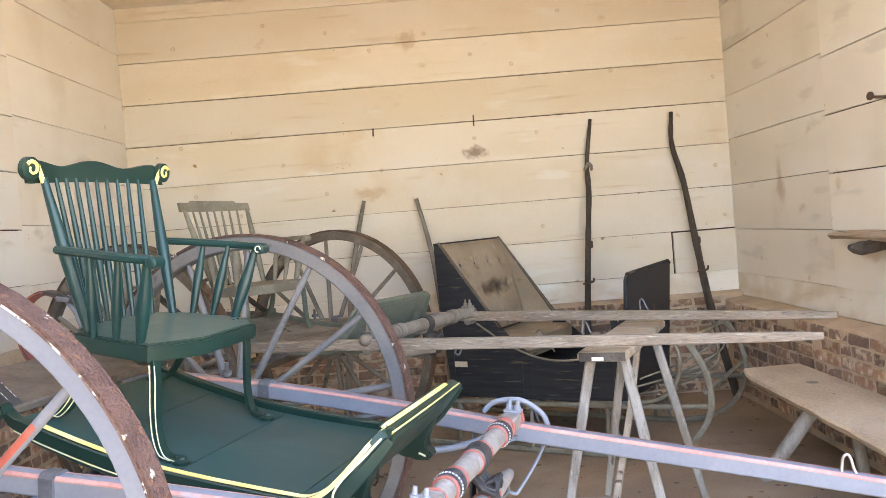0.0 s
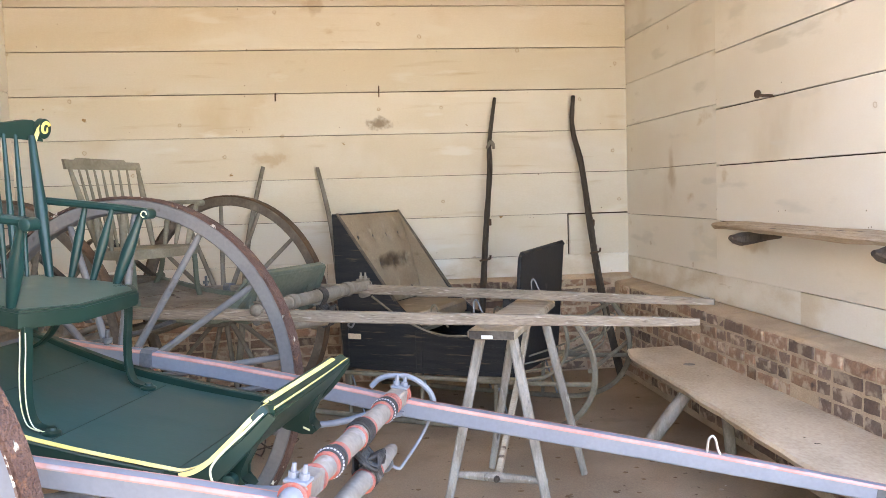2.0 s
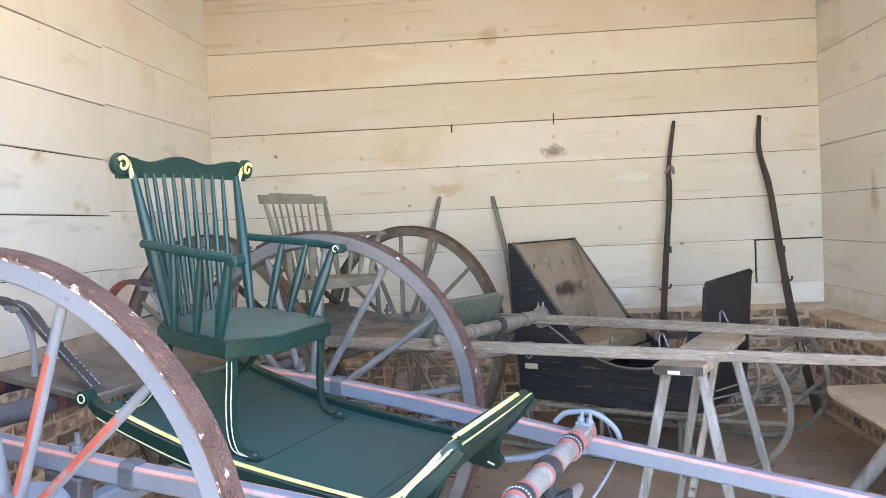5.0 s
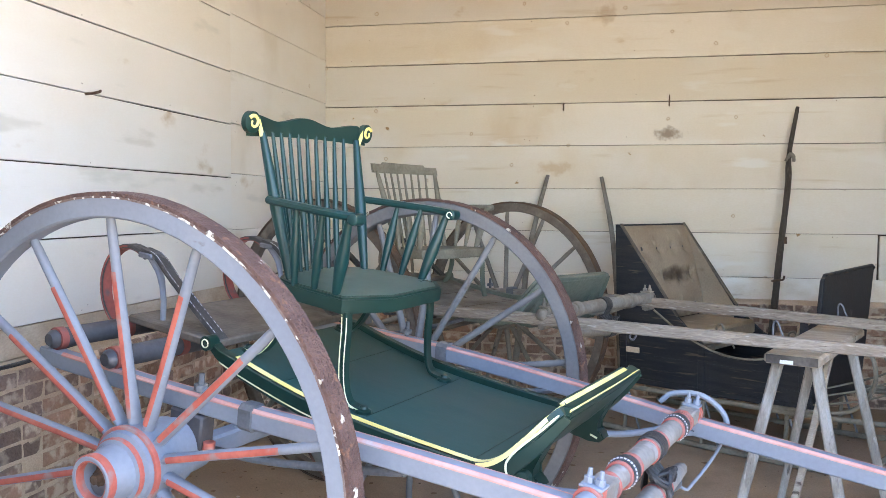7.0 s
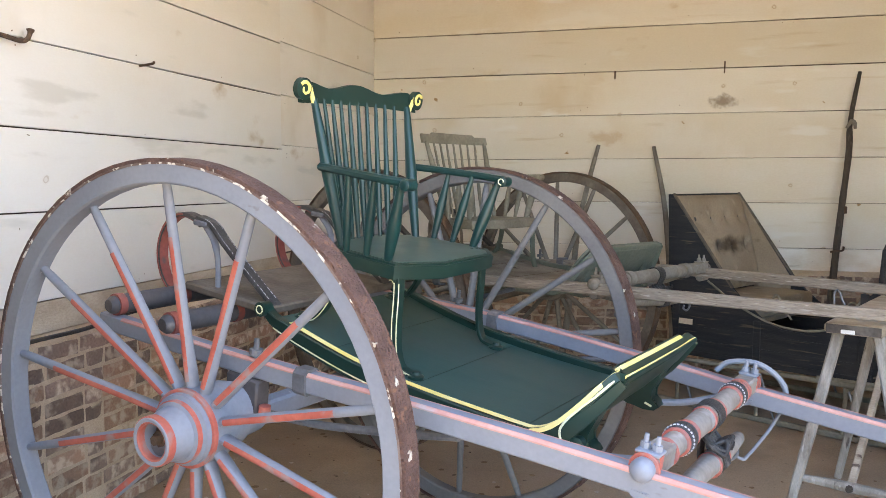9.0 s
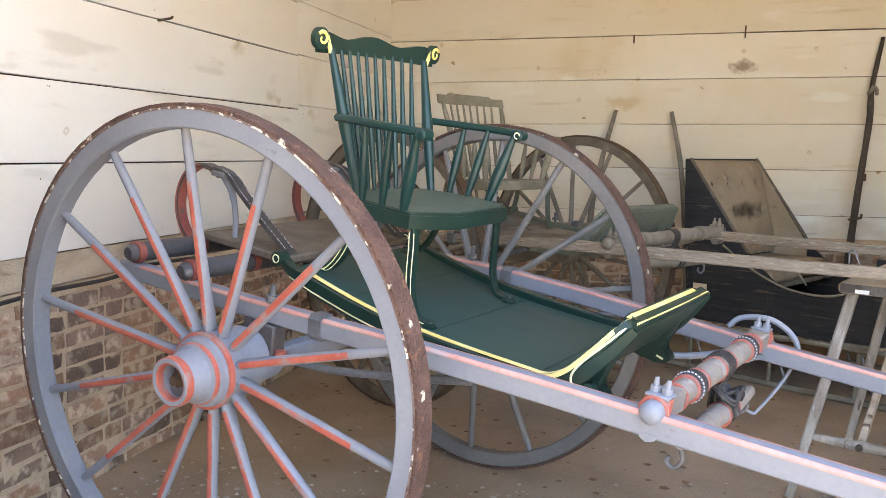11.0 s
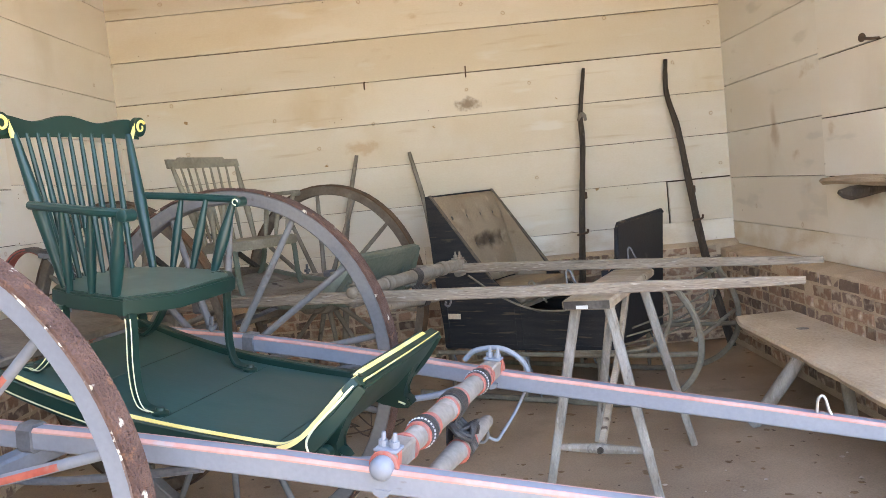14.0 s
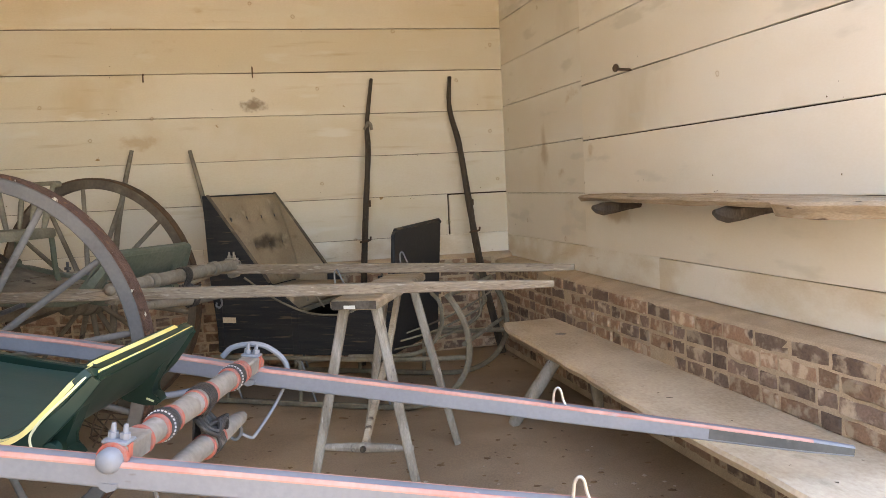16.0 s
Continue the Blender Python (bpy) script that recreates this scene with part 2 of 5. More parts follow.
M_NAIL = mat("nail_rust", (0.10, 0.06, 0.035), (0.16, 0.10, 0.06), 0.8, 20)
M_RUST = mat("rusted_iron", (0.07, 0.045, 0.03), (0.11, 0.065, 0.04), 0.85, 14, U, 90, 0.3)
M_DARKBAR = mat("dark_violet_grey_bar", (0.045, 0.045, 0.052), (0.070, 0.066, 0.070), 0.55, 5, U, 60, 0.1, ((0.20, 0.18, 0.17), 0.6, 0.14, 9, U))
M_LABEL = mat("white_label", (0.72, 0.72, 0.70), (0.66, 0.66, 0.64), 0.6, 9)


# ---- stains and knots with a place of their own ----
def over_base(m, make, colour, strength):
    """Lays a colour over a material's base where make(nodes, links, position) gives 1."""
    nt = m.node_tree
    N, L = nt.nodes.new, nt.links.new
    base = nt.nodes["Principled BSDF"].inputs["Base Color"]
    was = base.links[0].from_socket
    fac = make(N, L, N("ShaderNodeNewGeometry").outputs["Position"])
    k = N("ShaderNodeMath")
    k.operation = "MULTIPLY"
    L(fac, k.inputs[0])
    k.inputs[1].default_value = strength
    x = N("ShaderNodeMix")
    x.data_type = "RGBA"
    L(k.outputs[0], x.inputs[0])
    L(was, x.inputs[6])
    x.inputs[7].default_value = (*colour, 1)
    L(x.outputs[2], base)


def stain(m, centre, radii, colour, strength=0.7, grain=14.0, ragged=0.9):
    def make(N, L, pos):
        sub = N("ShaderNodeVectorMath")
        sub.operation = "SUBTRACT"
        L(pos, sub.inputs[0])
        sub.inputs[1].default_value = centre
        div = N("ShaderNodeVectorMath")
        div.operation = "DIVIDE"
        L(sub.outputs[0], div.inputs[0])
        div.inputs[1].default_value = radii
        ln = N("ShaderNodeVectorMath")
        ln.operation = "LENGTH"
        L(div.outputs[0], ln.inputs[0])
        nz = N("ShaderNodeTexNoise")
        nz.inputs["Scale"].default_value, nz.inputs["Detail"].default_value = grain, 5
        L(pos, nz.inputs["Vector"])
        ad = N("ShaderNodeMath")
        ad.operation = "MULTIPLY_ADD"
        L(nz.outputs[0], ad.inputs[0])
        ad.inputs[1].default_value = ragged * 2
        L(ln.outputs["Value"], ad.inputs[2])
        r = N("ShaderNodeMapRange")
        r.interpolation_type = "SMOOTHSTEP"
        r.inputs[1].default_value, r.inputs[2].default_value = 0.3 + ragged, 1.15 + ragged
        r.inputs[3].default_value, r.inputs[4].default_value = 1.0, 0.0
        L(ad.outputs[0], r.inputs[0])
        return r.outputs[0]
    over_base(m, make, colour, strength)


def knots(m, scale, share, colour, strength):
    """Faint ring knots, scattered over the boards."""
    def make(N, L, pos):
        sp = N("ShaderNodeSeparateXYZ")
        L(pos, sp.inputs[0])
        ad = N("ShaderNodeMath")
        L(sp.outputs[0], ad.inputs[0])
        L(sp.outputs[1], ad.inputs[1])
        cm = N("ShaderNodeCombineXYZ")
        L(ad.outputs[0], cm.inputs[0])
        L(sp.outputs[2], cm.inputs[1])
        vo = N("ShaderNodeTexVoronoi")
        vo.voronoi_dimensions = "2D"
        vo.inputs["Scale"].default_value = scale
        L(cm.outputs[0], vo.inputs["Vector"])
        ring = N("ShaderNodeMath")
        ring.operation = "COMPARE"
        nz = N("ShaderNodeTexNoise")
        nz.inputs["Scale"].default_value = 30
        L(pos, nz.inputs["Vector"])
        wob = N("ShaderNodeMath")
        wob.operation = "MULTIPLY_ADD"
        L(nz.outputs[0], wob.inputs[0])
        wob.inputs[1].default_value = 0.05 * scale / 2
        L(vo.outputs["Distance"], wob.inputs[2])
        L(wob.outputs[0], ring.inputs[0])
        ring.inputs[1].default_value, ring.inputs[2].default_value = 0.047 * scale / 2 + 0.0, 0.007 * scale / 2
        cs = N("ShaderNodeSeparateColor")
        L(vo.outputs["Color"], cs.inputs[0])
        pick = N("ShaderNodeMath")
        pick.operation = "LESS_THAN"
        L(cs.outputs[0], pick.inputs[0])
        pick.inputs[1].default_value = share
        core = N("ShaderNodeMapRange")
        core.inputs[1].default_value, core.inputs[2].default_value = 0.075 * scale / 2, 0.035 * scale / 2
        core.inputs[3].default_value, core.inputs[4].default_value = 0.0, 0.35
        L(wob.outputs[0], core.inputs[0])
        mx = N("ShaderNodeMath")
        mx.operation = "MAXIMUM"
        L(ring.outputs[0], mx.inputs[0])
        L(core.outputs[0], mx.inputs[1])
        out = N("ShaderNodeMath")
        out.operation = "MULTIPLY"
        L(mx.outputs[0], out.inputs[0])
        L(pick.outputs[0], out.inputs[1])
        return out.outputs[0]
    over_base(m, make, colour, strength)


knots(M_BOARD, 2.6, 0.42, (0.36, 0.25, 0.13), 0.55)
knots(M_SIDEBOARD, 2.6, 0.10, (0.40, 0.29, 0.17), 0.45)
stain(M_BOARD, (2.75, 0.0, 2.02), (0.11, 0.3, 0.055), (0.17, 0.11, 0.06), 0.75, 22)
stain(M_BOARD, (1.90, 0.0, 1.76), (0.15, 0.3, 0.06), (0.42, 0.27, 0.12), 0.5, 16)
stain(M_BOARD, (2.27, 0.0, 2.94), (0.10, 0.3, 0.09), (0.36, 0.26, 0.15), 0.5, 16)
stain(M_SIDEBOARD, (4.75, -0.93, 1.58), (0.3, 0.07, 0.26), (0.36, 0.24, 0.12), 0.55, 7)
stain(M_SIDEBOARD, (4.75, -2.10, 1.13), (0.3, 0.20, 0.06), (0.40, 0.26, 0.13), 0.5, 10)
stain(M_UPH, (2.70, -0.66, 1.00), (0.24, 0.30, 0.065), (0.052, 0.036, 0.026), 0.9, 9)


# ---- mesh helpers ----
def part(name, bm, material, parent=None, label="", smooth=True, m=None):
    bmesh.ops.recalc_face_normals(bm, faces=bm.faces)
    me = bpy.data.meshes.new(name)
    bm.to_mesh(me)
    bm.free()
    me.materials.append(material)
    if smooth:
        me.shade_smooth()
        me.set_sharp_from_angle(angle=radians(38))
    ob = new(name, me)
    if parent is not None:
        ob.parent = parent
    if m is not None:
        ob.matrix_basis = m
    if label:
        tagged(ob, label)
    return ob


def thing(name, m, label, category, group=""):
    ob = new(name)
    ob.empty_display_size = 0.1
    ob.matrix_basis = m
    return tagged(ob, label, category, group)


def circle(r, n=10):
    return [(r * math.cos(2 * math.pi * k / n), r * math.sin(2 * math.pi * k / n)) for k in range(n)]


def rect(w, h, c=0.15):
    a, b, k = w / 2, h / 2, min(w, h) * c
    return [(a, -b + k), (a, b - k), (a - k, b), (-a + k, b), (-a, b - k), (-a, -b + k), (-a + k, -b), (a - k, -b)]


def sweep(bm, pts, sections, up=(0, 0, 1), closed=False):
    """Sections along a line of points: one list of (side, up) pairs, or one a point."""
    pts, up = [Vector(p) for p in pts], Vector(up)
    n, rings, one = len(pts), [], isinstance(sections[0][0], (int, float))
    for i, p in enumerate(pts):
        a = pts[(i - 1) % n] if closed else pts[max(i - 1, 0)]
        b = pts[(i + 1) % n] if closed else pts[min(i + 1, n - 1)]
        t = (b - a).normalized()
        s = t.cross(up)
        s = s.normalized() if s.length > 1e-4 else t.cross(Vector((1, 0, 0))).normalized()
        u = s.cross(t)
        rings.append([bm.verts.new(p + s * x + u * y) for x, y in (sections if one else sections[i])])
    for i in range(n if closed else n - 1):
        a, b = rings[i], rings[(i + 1) % n]
        for k in range(len(a)):
            bm.faces.new((a[k], a[(k + 1) % len(a)], b[(k + 1) % len(a)], b[k]))
    if not closed:
        bm.faces.new(rings[0])
        bm.faces.new(rings[-1][::-1])
    return bm


def tube(pts, r, n=10, up=(0, 0, 1), bm=None, closed=False):
    bm = bm or bmesh.new()
    return sweep(bm, pts, [circle(x, n) for x in r] if isinstance(r, (list, tuple)) else circle(r, n), up, closed)


def bar(pts, w, h, up=(0, 0, 1), bm=None, c=0.15):
    bm = bm or bmesh.new()
    return sweep(bm, pts, rect(w, h, c), up)


def turned(p0, p1, profile, n=14):
    """A lathe-turned piece: profile of (share of the length, radius)."""
    p0, p1 = Vector(p0), Vector(p1)
    return tube([p0.lerp(p1, s) for s, _ in profile], [r for _, r in profile], n, (0.13, 0.2, 0.97) if abs((p1 - p0).normalized().z) < 0.9 else (1, 0.1, 0))


def box(x0, x1, y0, y1, z0, z1, bevel=0.0, bm=None):
    b = bm or bmesh.new()
    vs = [b.verts.new((x, y, z)) for x in (x0, x1) for y in (y0, y1) for z in (z0, z1)]
    fs = [b.faces.new([vs[i] for i in f]) for f in ((0, 1, 3, 2), (4, 6, 7, 5), (0, 4, 5, 1), (2, 3, 7, 6), (0, 2, 6, 4), (1, 5, 7, 3))]
    if bevel:
        bmesh.ops.bevel(b, geom=list({e for f in fs for e in f.edges}), offset=bevel, segments=1, affect="EDGES")
    return b


def plate(outline, axis, lo, hi, bevel=0.0):
    """A flat outline pushed along an axis (0 x, 1 y, 2 z) from lo to hi."""
    b = bmesh.new()

    def p3(q, w):
        v = [q[0], q[1]]
        v.insert(axis, w)
        return v
    a = [b.verts.new(p3(q, lo)) for q in outline]
    d = [b.verts.new(p3(q, hi)) for q in outline]
    f1, f2 = b.faces.new(a), b.faces.new(d[::-1])
    for k in range(len(a)):
        b.faces.new((a[k], d[k], d[(k + 1) % len(a)], a[(k + 1) % len(a)]))
    if bevel:
        bmesh.ops.bevel(b, geom=list(set(f1.edges) | set(f2.edges)), offset=bevel, segments=2, affect="EDGES")
    return b


def spline(ctrl, n=24):
    """A smooth line through control points (Catmull-Rom)."""
    c = [Vector(p) for p in ctrl]
    c = [2 * c[0] - c[1], *c, 2 * c[-1] - c[-2]]
    out = []
    for i in range(n + 1):
        s = i / n * (len(c) - 3)
        k = min(int(s), len(c) - 4)
        t = s - k
        a, b, d, e = c[k:k + 4]
        out.append(0.5 * (2 * b + (d - a) * t + (2 * a - 5 * b + 4 * d - e) * t * t + (3 * b - a - 3 * d + e) * t ** 3))
    return out


def hoop(r_in, r_out, w, n=72, bm=None):
    """A ring round the y axis."""
    bm = bm or bmesh.new()
    rm, h = (r_in + r_out) / 2, r_out - r_in
    rings = []
    for k in range(n):
        a = 2 * math.pi * k / n
        rings.append([bm.verts.new(((rm + y) * math.cos(a), x, (rm + y) * math.sin(a))) for x, y in rect(w, h, 0.1)])
    for k in range(n):
        a, b = rings[k], rings[(k + 1) % n]
        for j in range(8):
            bm.faces.new((a[j], a[(j + 1) % 8], b[(j + 1) % 8], b[j]))
    return bm


# ---- the shed ----
WIDE, DEEP, TOP = 4.75, 4.6, 3.36


def structure(name, bm, material, label="", m=None):
    return tagged(part(name, bm, material, None, label, smooth=False, m=m), label, "", "", "structure")


def ground_sheet():
    """Packed earth: fine inside the shed, coarse out to the horizon."""
    xs = sorted({*np.round(np.arange(-0.4, 5.3, 0.07), 3), -400, -120, -40, -15, -6, -2, 7, 12, 20, 45, 120, 400})
    ys = sorted({*np.round(np.arange(-8.0, 0.4, 0.07), 3), -400, -120, -45, -22, -14, -10, 2, 8, 20, 60, 150, 400})
    bm = bmesh.new()
    grid = []
    for y in ys:
        row = []
        for x in xs:
            near = -0.4 <= x <= 5.3 and -8 <= y <= 0.4
            z = 0.010 * noise.noise((x * 1.3, y * 1.3, 0)) + 0.006 * noise.noise((x * 5, y * 5, 3)) + 0.004 * noise.noise((x * 13, y * 13, 9)) if near else 0.0
            row.append(bm.verts.new((x, y, z - 0.004)))
        grid.append(row)
    for j in range(len(ys) - 1):
        for i in range(len(xs) - 1):
            bm.faces.new((grid[j][i], grid[j][i + 1], grid[j + 1][i + 1], grid[j + 1][i]))
    g = part("ground", bm, M_DIRT)
    return tagged(g, "packed brown earth floor with dust and grit", "ground", "", "structure")


ground_sheet()
# ground slab out of view, added so that sunlight bounces into the shed
M_YARD = mat("bounce_yard_gravel", (0.34, 0.285, 0.215), (0.28, 0.235, 0.175), 0.95, 0.8, U, 40, 0.4, spec=0.15)
structure("yard", box(-60, 65, -80, -6.9, -0.03, 0.012), M_YARD, "unseen pale ground added before the shed to bounce sunlight in")

# walls behind the boards, with a brick foot
walls = {
    "wall_north": structure("wall_north", box(-0.3, WIDE + 0.3, 0.0, 0.25, 0.0, TOP, bm=None), M_BACKING, "cream whitewashed board wall over a brick footing"),
    "wall_west": structure("wall_west", box(-0.3, -0.026, -DEEP, 0.0, 0.0, TOP), M_BACKING, "cream whitewashed board wall over a brick footing"),
    "wall_east": structure("wall_east", box(WIDE + 0.026, WIDE + 0.3, -DEEP, 0.0, 0.0, TOP), M_BACKING, "cream whitewashed board wall over a brick footing"),
}
walls["wall_north"].location = (0, 0.026, 0)
# no ceiling is in view; this one closes the shed and bounces light
structure("ceiling", box(-0.3, WIDE + 0.3, -DEEP, 0.276, TOP, TOP + 0.15), M_CEIL, "unseen plain ceiling, whitened to bounce light")
# this jamb is out of view, added to keep light off the left side
structure("pier", box(-0.3, -0.026, -5.18, -DEEP, 0.0, TOP, bm=box(-0.026, 0.62, -5.18, -4.96, 0.0, TOP)), M_CEIL, "unseen whitewashed jamb added to shade the left of the shed")
# added out of view, dark and chamfered, to shade the near wheel's left
structure("wing_wall", plate([(-0.3, -5.19), (0.62, -5.19), (0.70, -5.06), (1.0, -5.36), (1.28, -5.66), (1.28, -7.6), (-0.3, -7.6)], 2, 0.0, TOP), M_OLD, "unseen dark wing added to block light from the left")
# also out of view: its height sets how much sky shines in
structure("beam", box(-0.3, WIDE + 0.3, -DEEP - 0.02, -DEEP + 0.2, 3.05, TOP), M_CEIL, "unseen beam added over the open front to bound the light")


def board(wall, side, a0, a1, z0, z1, material=M_BOARD, proud=0.0, gaps=(0.0012, 0.0012)):
    """One wall board from a0 to a1 along its wall."""
    rnd = random.Random(int(ord(side) * 71 + abs(a0) * 100 + z0 * 1000))
    g0, g1 = gaps
    p = proud + 0.003 * rnd.random()
    L = a1 - a0 - 0.002
    n = max(2, int(L / 0.4))
    bm = bmesh.new()
    rings = []
    for k in range(n + 1):
        u = -L / 2 + L * k / n
        w0, w1 = 0.0022 * noise.noise((u * 1.5, z0 * 9, a0)), 0.0022 * noise.noise((u * 1.5, z1 * 9, a0 + 4))
        h0, h1 = -(z1 - z0) / 2 + g0 + w0, (z1 - z0) / 2 - g1 + w1
        rings.append([bm.verts.new((u, y, z)) for y, z in ((0.022, h0), (0.022, h1), (0.002, h1), (0, h1 - 0.003), (0, h0 + 0.003), (0.002, h0))])
    for k in range(n):
        for j in range(6):
            bm.faces.new((rings[k][j], rings[k][(j + 1) % 6], rings[k + 1][(j + 1) % 6], rings[k + 1][j]))
    bm.faces.new(rings[0])
    bm.faces.new(rings[-1][::-1])
    mid, zc = (a0 + a1) / 2, (z0 + z1) / 2
    m = {"n": pose(mid, -p, zc), "e": pose(WIDE - p, mid, zc, 0, 0, -90), "w": pose(p, mid, zc, 0, 0, 90)}[side]
    ob = part("board", bm, material, wall, smooth=False)
    ob.matrix_world = m
    ob.parent = wall
    ob.matrix_parent_inverse = wall.matrix_basis.inverted()
    return ob


# half of each open joint between two boards
JOINT = {0.935: 0.0015, 1.268: 0.0013, 1.60: 0.0016, 1.935: 0.0019, 2.265: 0.0030, 2.595: 0.0034, 2.925: 0.0024, 3.25: 0.0016, TOP: 0.0012}
for z0, z1 in ((0.935, 1.268), (1.268, 1.60), (1.60, 1.935), (1.935, 2.265), (2.265, 2.595), (2.595, 2.925), (2.925, 3.25), (3.25, TOP)):
    gaps = (JOINT[z0], JOINT[z1])
    if z0 < 1:
        board(walls["wall_north"], "n", 0, 4.243, z0, z1, gaps=gaps)
        board(walls["wall_north"], "n", 4.255, WIDE, z0, z1 - 0.008, proud=0.004)
    else:
        board(walls["wall_north"], "n", 0, WIDE, z0, z1, gaps=gaps)
board(walls["wall_north"], "n", 0, 2.3, 0.765, 0.935, M_SKIRT)
board(walls["wall_north"], "n", 2.3, WIDE, 0.765, 0.935, M_SKIRT)
for far, (z0, z1) in [(f, p) for f, row in ((True, (0.91, 1.25, 1.60, 1.96, 2.295, 2.65, 3.0, TOP)), (False, (0.905, 1.24, 1.582, 1.926, 2.27, 2.62, 2.98, TOP))) for p in zip(row, row[1:])]:
    board(walls["wall_east"], "e", *((-1.645, 0) if far else (-DEEP, -1.645)), z0, z1, M_SIDEBOARD, 0 if far else 0.004, (0.0017, 0.0017) if far else (0.0032, 0.0032))
for far, (z0, z1) in [(f, p) for f, row in ((True, (0.975, 1.30, 1.655, 1.97, 2.30, 2.65, 3.0, TOP)), (False, (0.955, 1.306, 1.628, 1.96, 2.285, 2.63, 2.98, TOP))) for p in zip(row, row[1:])]:
    board(walls["wall_west"], "w", *((-1.74, 0) if far else (-DEEP, -1.74)), z0, z1, M_SIDEBOARD, 0 if far else 0.004, (0.0017, 0.0017) if far else (0.0032, 0.0032))
board(walls["wall_east"], "e", -2.6, 0, 0.735, 0.91, M_SKIRT)
board(walls["wall_east"], "e", -DEEP, -2.6, 0.735, 0.905, M_SKIRT, 0.003)
board(walls["wall_west"], "w", -2.2, 0, 0.83, 0.965, M_PLASTER)
board(walls["wall_west"], "w", -DEEP, -2.2, 0.83, 0.955, M_PLASTER, 0.003)


# ---- riding chairs: two-wheeled chairs with shafts ----
# local frame: x ahead, y to the far side, z up, from the middle of the axle
def wheel(parent, y, camber, toe, spin, R, outer, c, label):
    """outer: -1 or 1, the side on which the nave sticks out."""
    m = pose(0, 0, 0, -c["roll"], 0, 0) @ Matrix.Translation((0, y, 0)) @ pose(0, 0, 0, 0, 0, toe) @ pose(0, 0, 0, camber, 0, 0) @ pose(0, 0, 0, 0, spin, 0)
    rim = part("wheel", hoop(R - 0.068, R - 0.011, c["deep"]), c["rim"], parent, label, m=m)
    part("tyre", hoop(R - 0.0105, R, c["deep"] + 0.004), c["tyre"], rim, "rusty iron tyre")
    if c["line"] and outer < 0:
        part("chipped_edge", hoop(R - 0.016, R - 0.0103, c["deep"] + 0.0046), M_CHIPS, rim, "flaking white paint at the tyre's edge")
    o = outer
    prof = [(-0.22, 0.072), (-0.215, 0.085), (-0.13, 0.088), (-0.12, 0.098), (-0.055, 0.104), (-0.05, 0.112), (0.038, 0.112), (0.043, 0.102), (0.056, 0.100), (0.060, 0.090), (0.076, 0.086), (0.080, 0.076), (0.134, 0.066), (0.137, 0.068), (0.160, 0.066), (0.162, 0.063), (0.161, 0.055), (0.095, 0.047)]
    dish = -0.062 * o            # the nave sits inward of the rim
    b = bmesh.new()
    rows = [[b.verts.new((r * math.cos(q), dish + o * s, r * math.sin(q))) for q in [2 * math.pi * j / 28 for j in range(28)]] for s, r in prof]
    for r0, r1 in zip(rows, rows[1:]):
        for j in range(28):
            b.faces.new((r0[j], r0[(j + 1) % 28], r1[(j + 1) % 28], r1[j]))
    b.faces.new(rows[0])
    b.faces.new(rows[-1][::-1])
    nave = part("nave", b, c["hub"], rim)
    part("axle_box", turned((0, dish + o * 0.094, 0), (0, dish + o * 0.101, 0), [(0, 0.046), (1, 0.045)], 20), M_RUST, nave)
    for s, r, w in ((0.034, 0.1135, 0.008), (0.067, 0.0895, 0.009), (0.147, 0.0695, 0.012)):
        if c["line"]:
            part("painted_band", hoop(r - 0.02, r, 2 * w, 28), c["line"], nave, m=Matrix.Translation((0, dish + o * s, 0)))
    part("axle_end", turned((0, dish + o * 0.08, 0), (0, dish + o * 0.150, 0), [(0, 0.026), (0.75, 0.024), (0.76, 0.016), (1, 0.014)], 7), M_RUST, nave)
    n = 14
    for k in range(n):
        a = 2 * math.pi * k / n
        d = Vector((math.cos(a), 0, math.sin(a)))
        p0, p1 = d * 0.10 + Vector((0, dish + 0.0, 0)), d * (R - 0.06) + Vector((0, -0.004 * o, 0))
        secs, pts = [], []
        for s, w, h in ((0, 0.026, 0.046), (0.08, 0.028, 0.044), (0.25, 0.029, 0.034), (0.6, 0.028, 0.030), (0.93, 0.026, 0.027), (1, 0.022, 0.022)):
            pts.append(p0.lerp(p1, s))
            secs.append([(w / 2 * math.cos(q), h / 2 * math.sin(q)) for q in [2 * math.pi * j / 10 for j in range(10)]])
        sp = part("spoke", sweep(bmesh.new(), pts, secs, (0, 1, 0)), c["spoke"], rim)
        if c["line"]:
            b = bmesh.new()
            q0, q1 = p0.lerp(p1, 0.05), p0.lerp(p1, 0.74)
            off = Vector((0, o, 0))
            rows = []
            side = d.cross(Vector((0, 1, 0)))
            for s in np.linspace(0, 1, 7):
                q = q0.lerp(q1, s)
                e = float(np.interp(0.05 + 0.69 * s, (0, 0.08, 0.25, 0.6, 0.93), (0.023, 0.022, 0.017, 0.015, 0.0135))) + 0.0012
                rows.append([b.verts.new(q + off * (e * math.cos(x)) + side * (0.0157 * math.sin(x))) for x in (-0.55, -0.15, 0.25, 0.6)])
            for r0, r1 in zip(rows, rows[1:]):
                for j in range(3):
                    b.faces.new((r0[j], r0[j + 1], r1[j + 1], r1[j]))
            part("painted_line", b, c["line"], sp)
    return rim


def shaft_y(x):
    return float(np.interp(x, (-0.7, 0.2, 1.15, 2.05, 3.1), (0.565, 0.545, 0.505, 0.425, 0.295)))


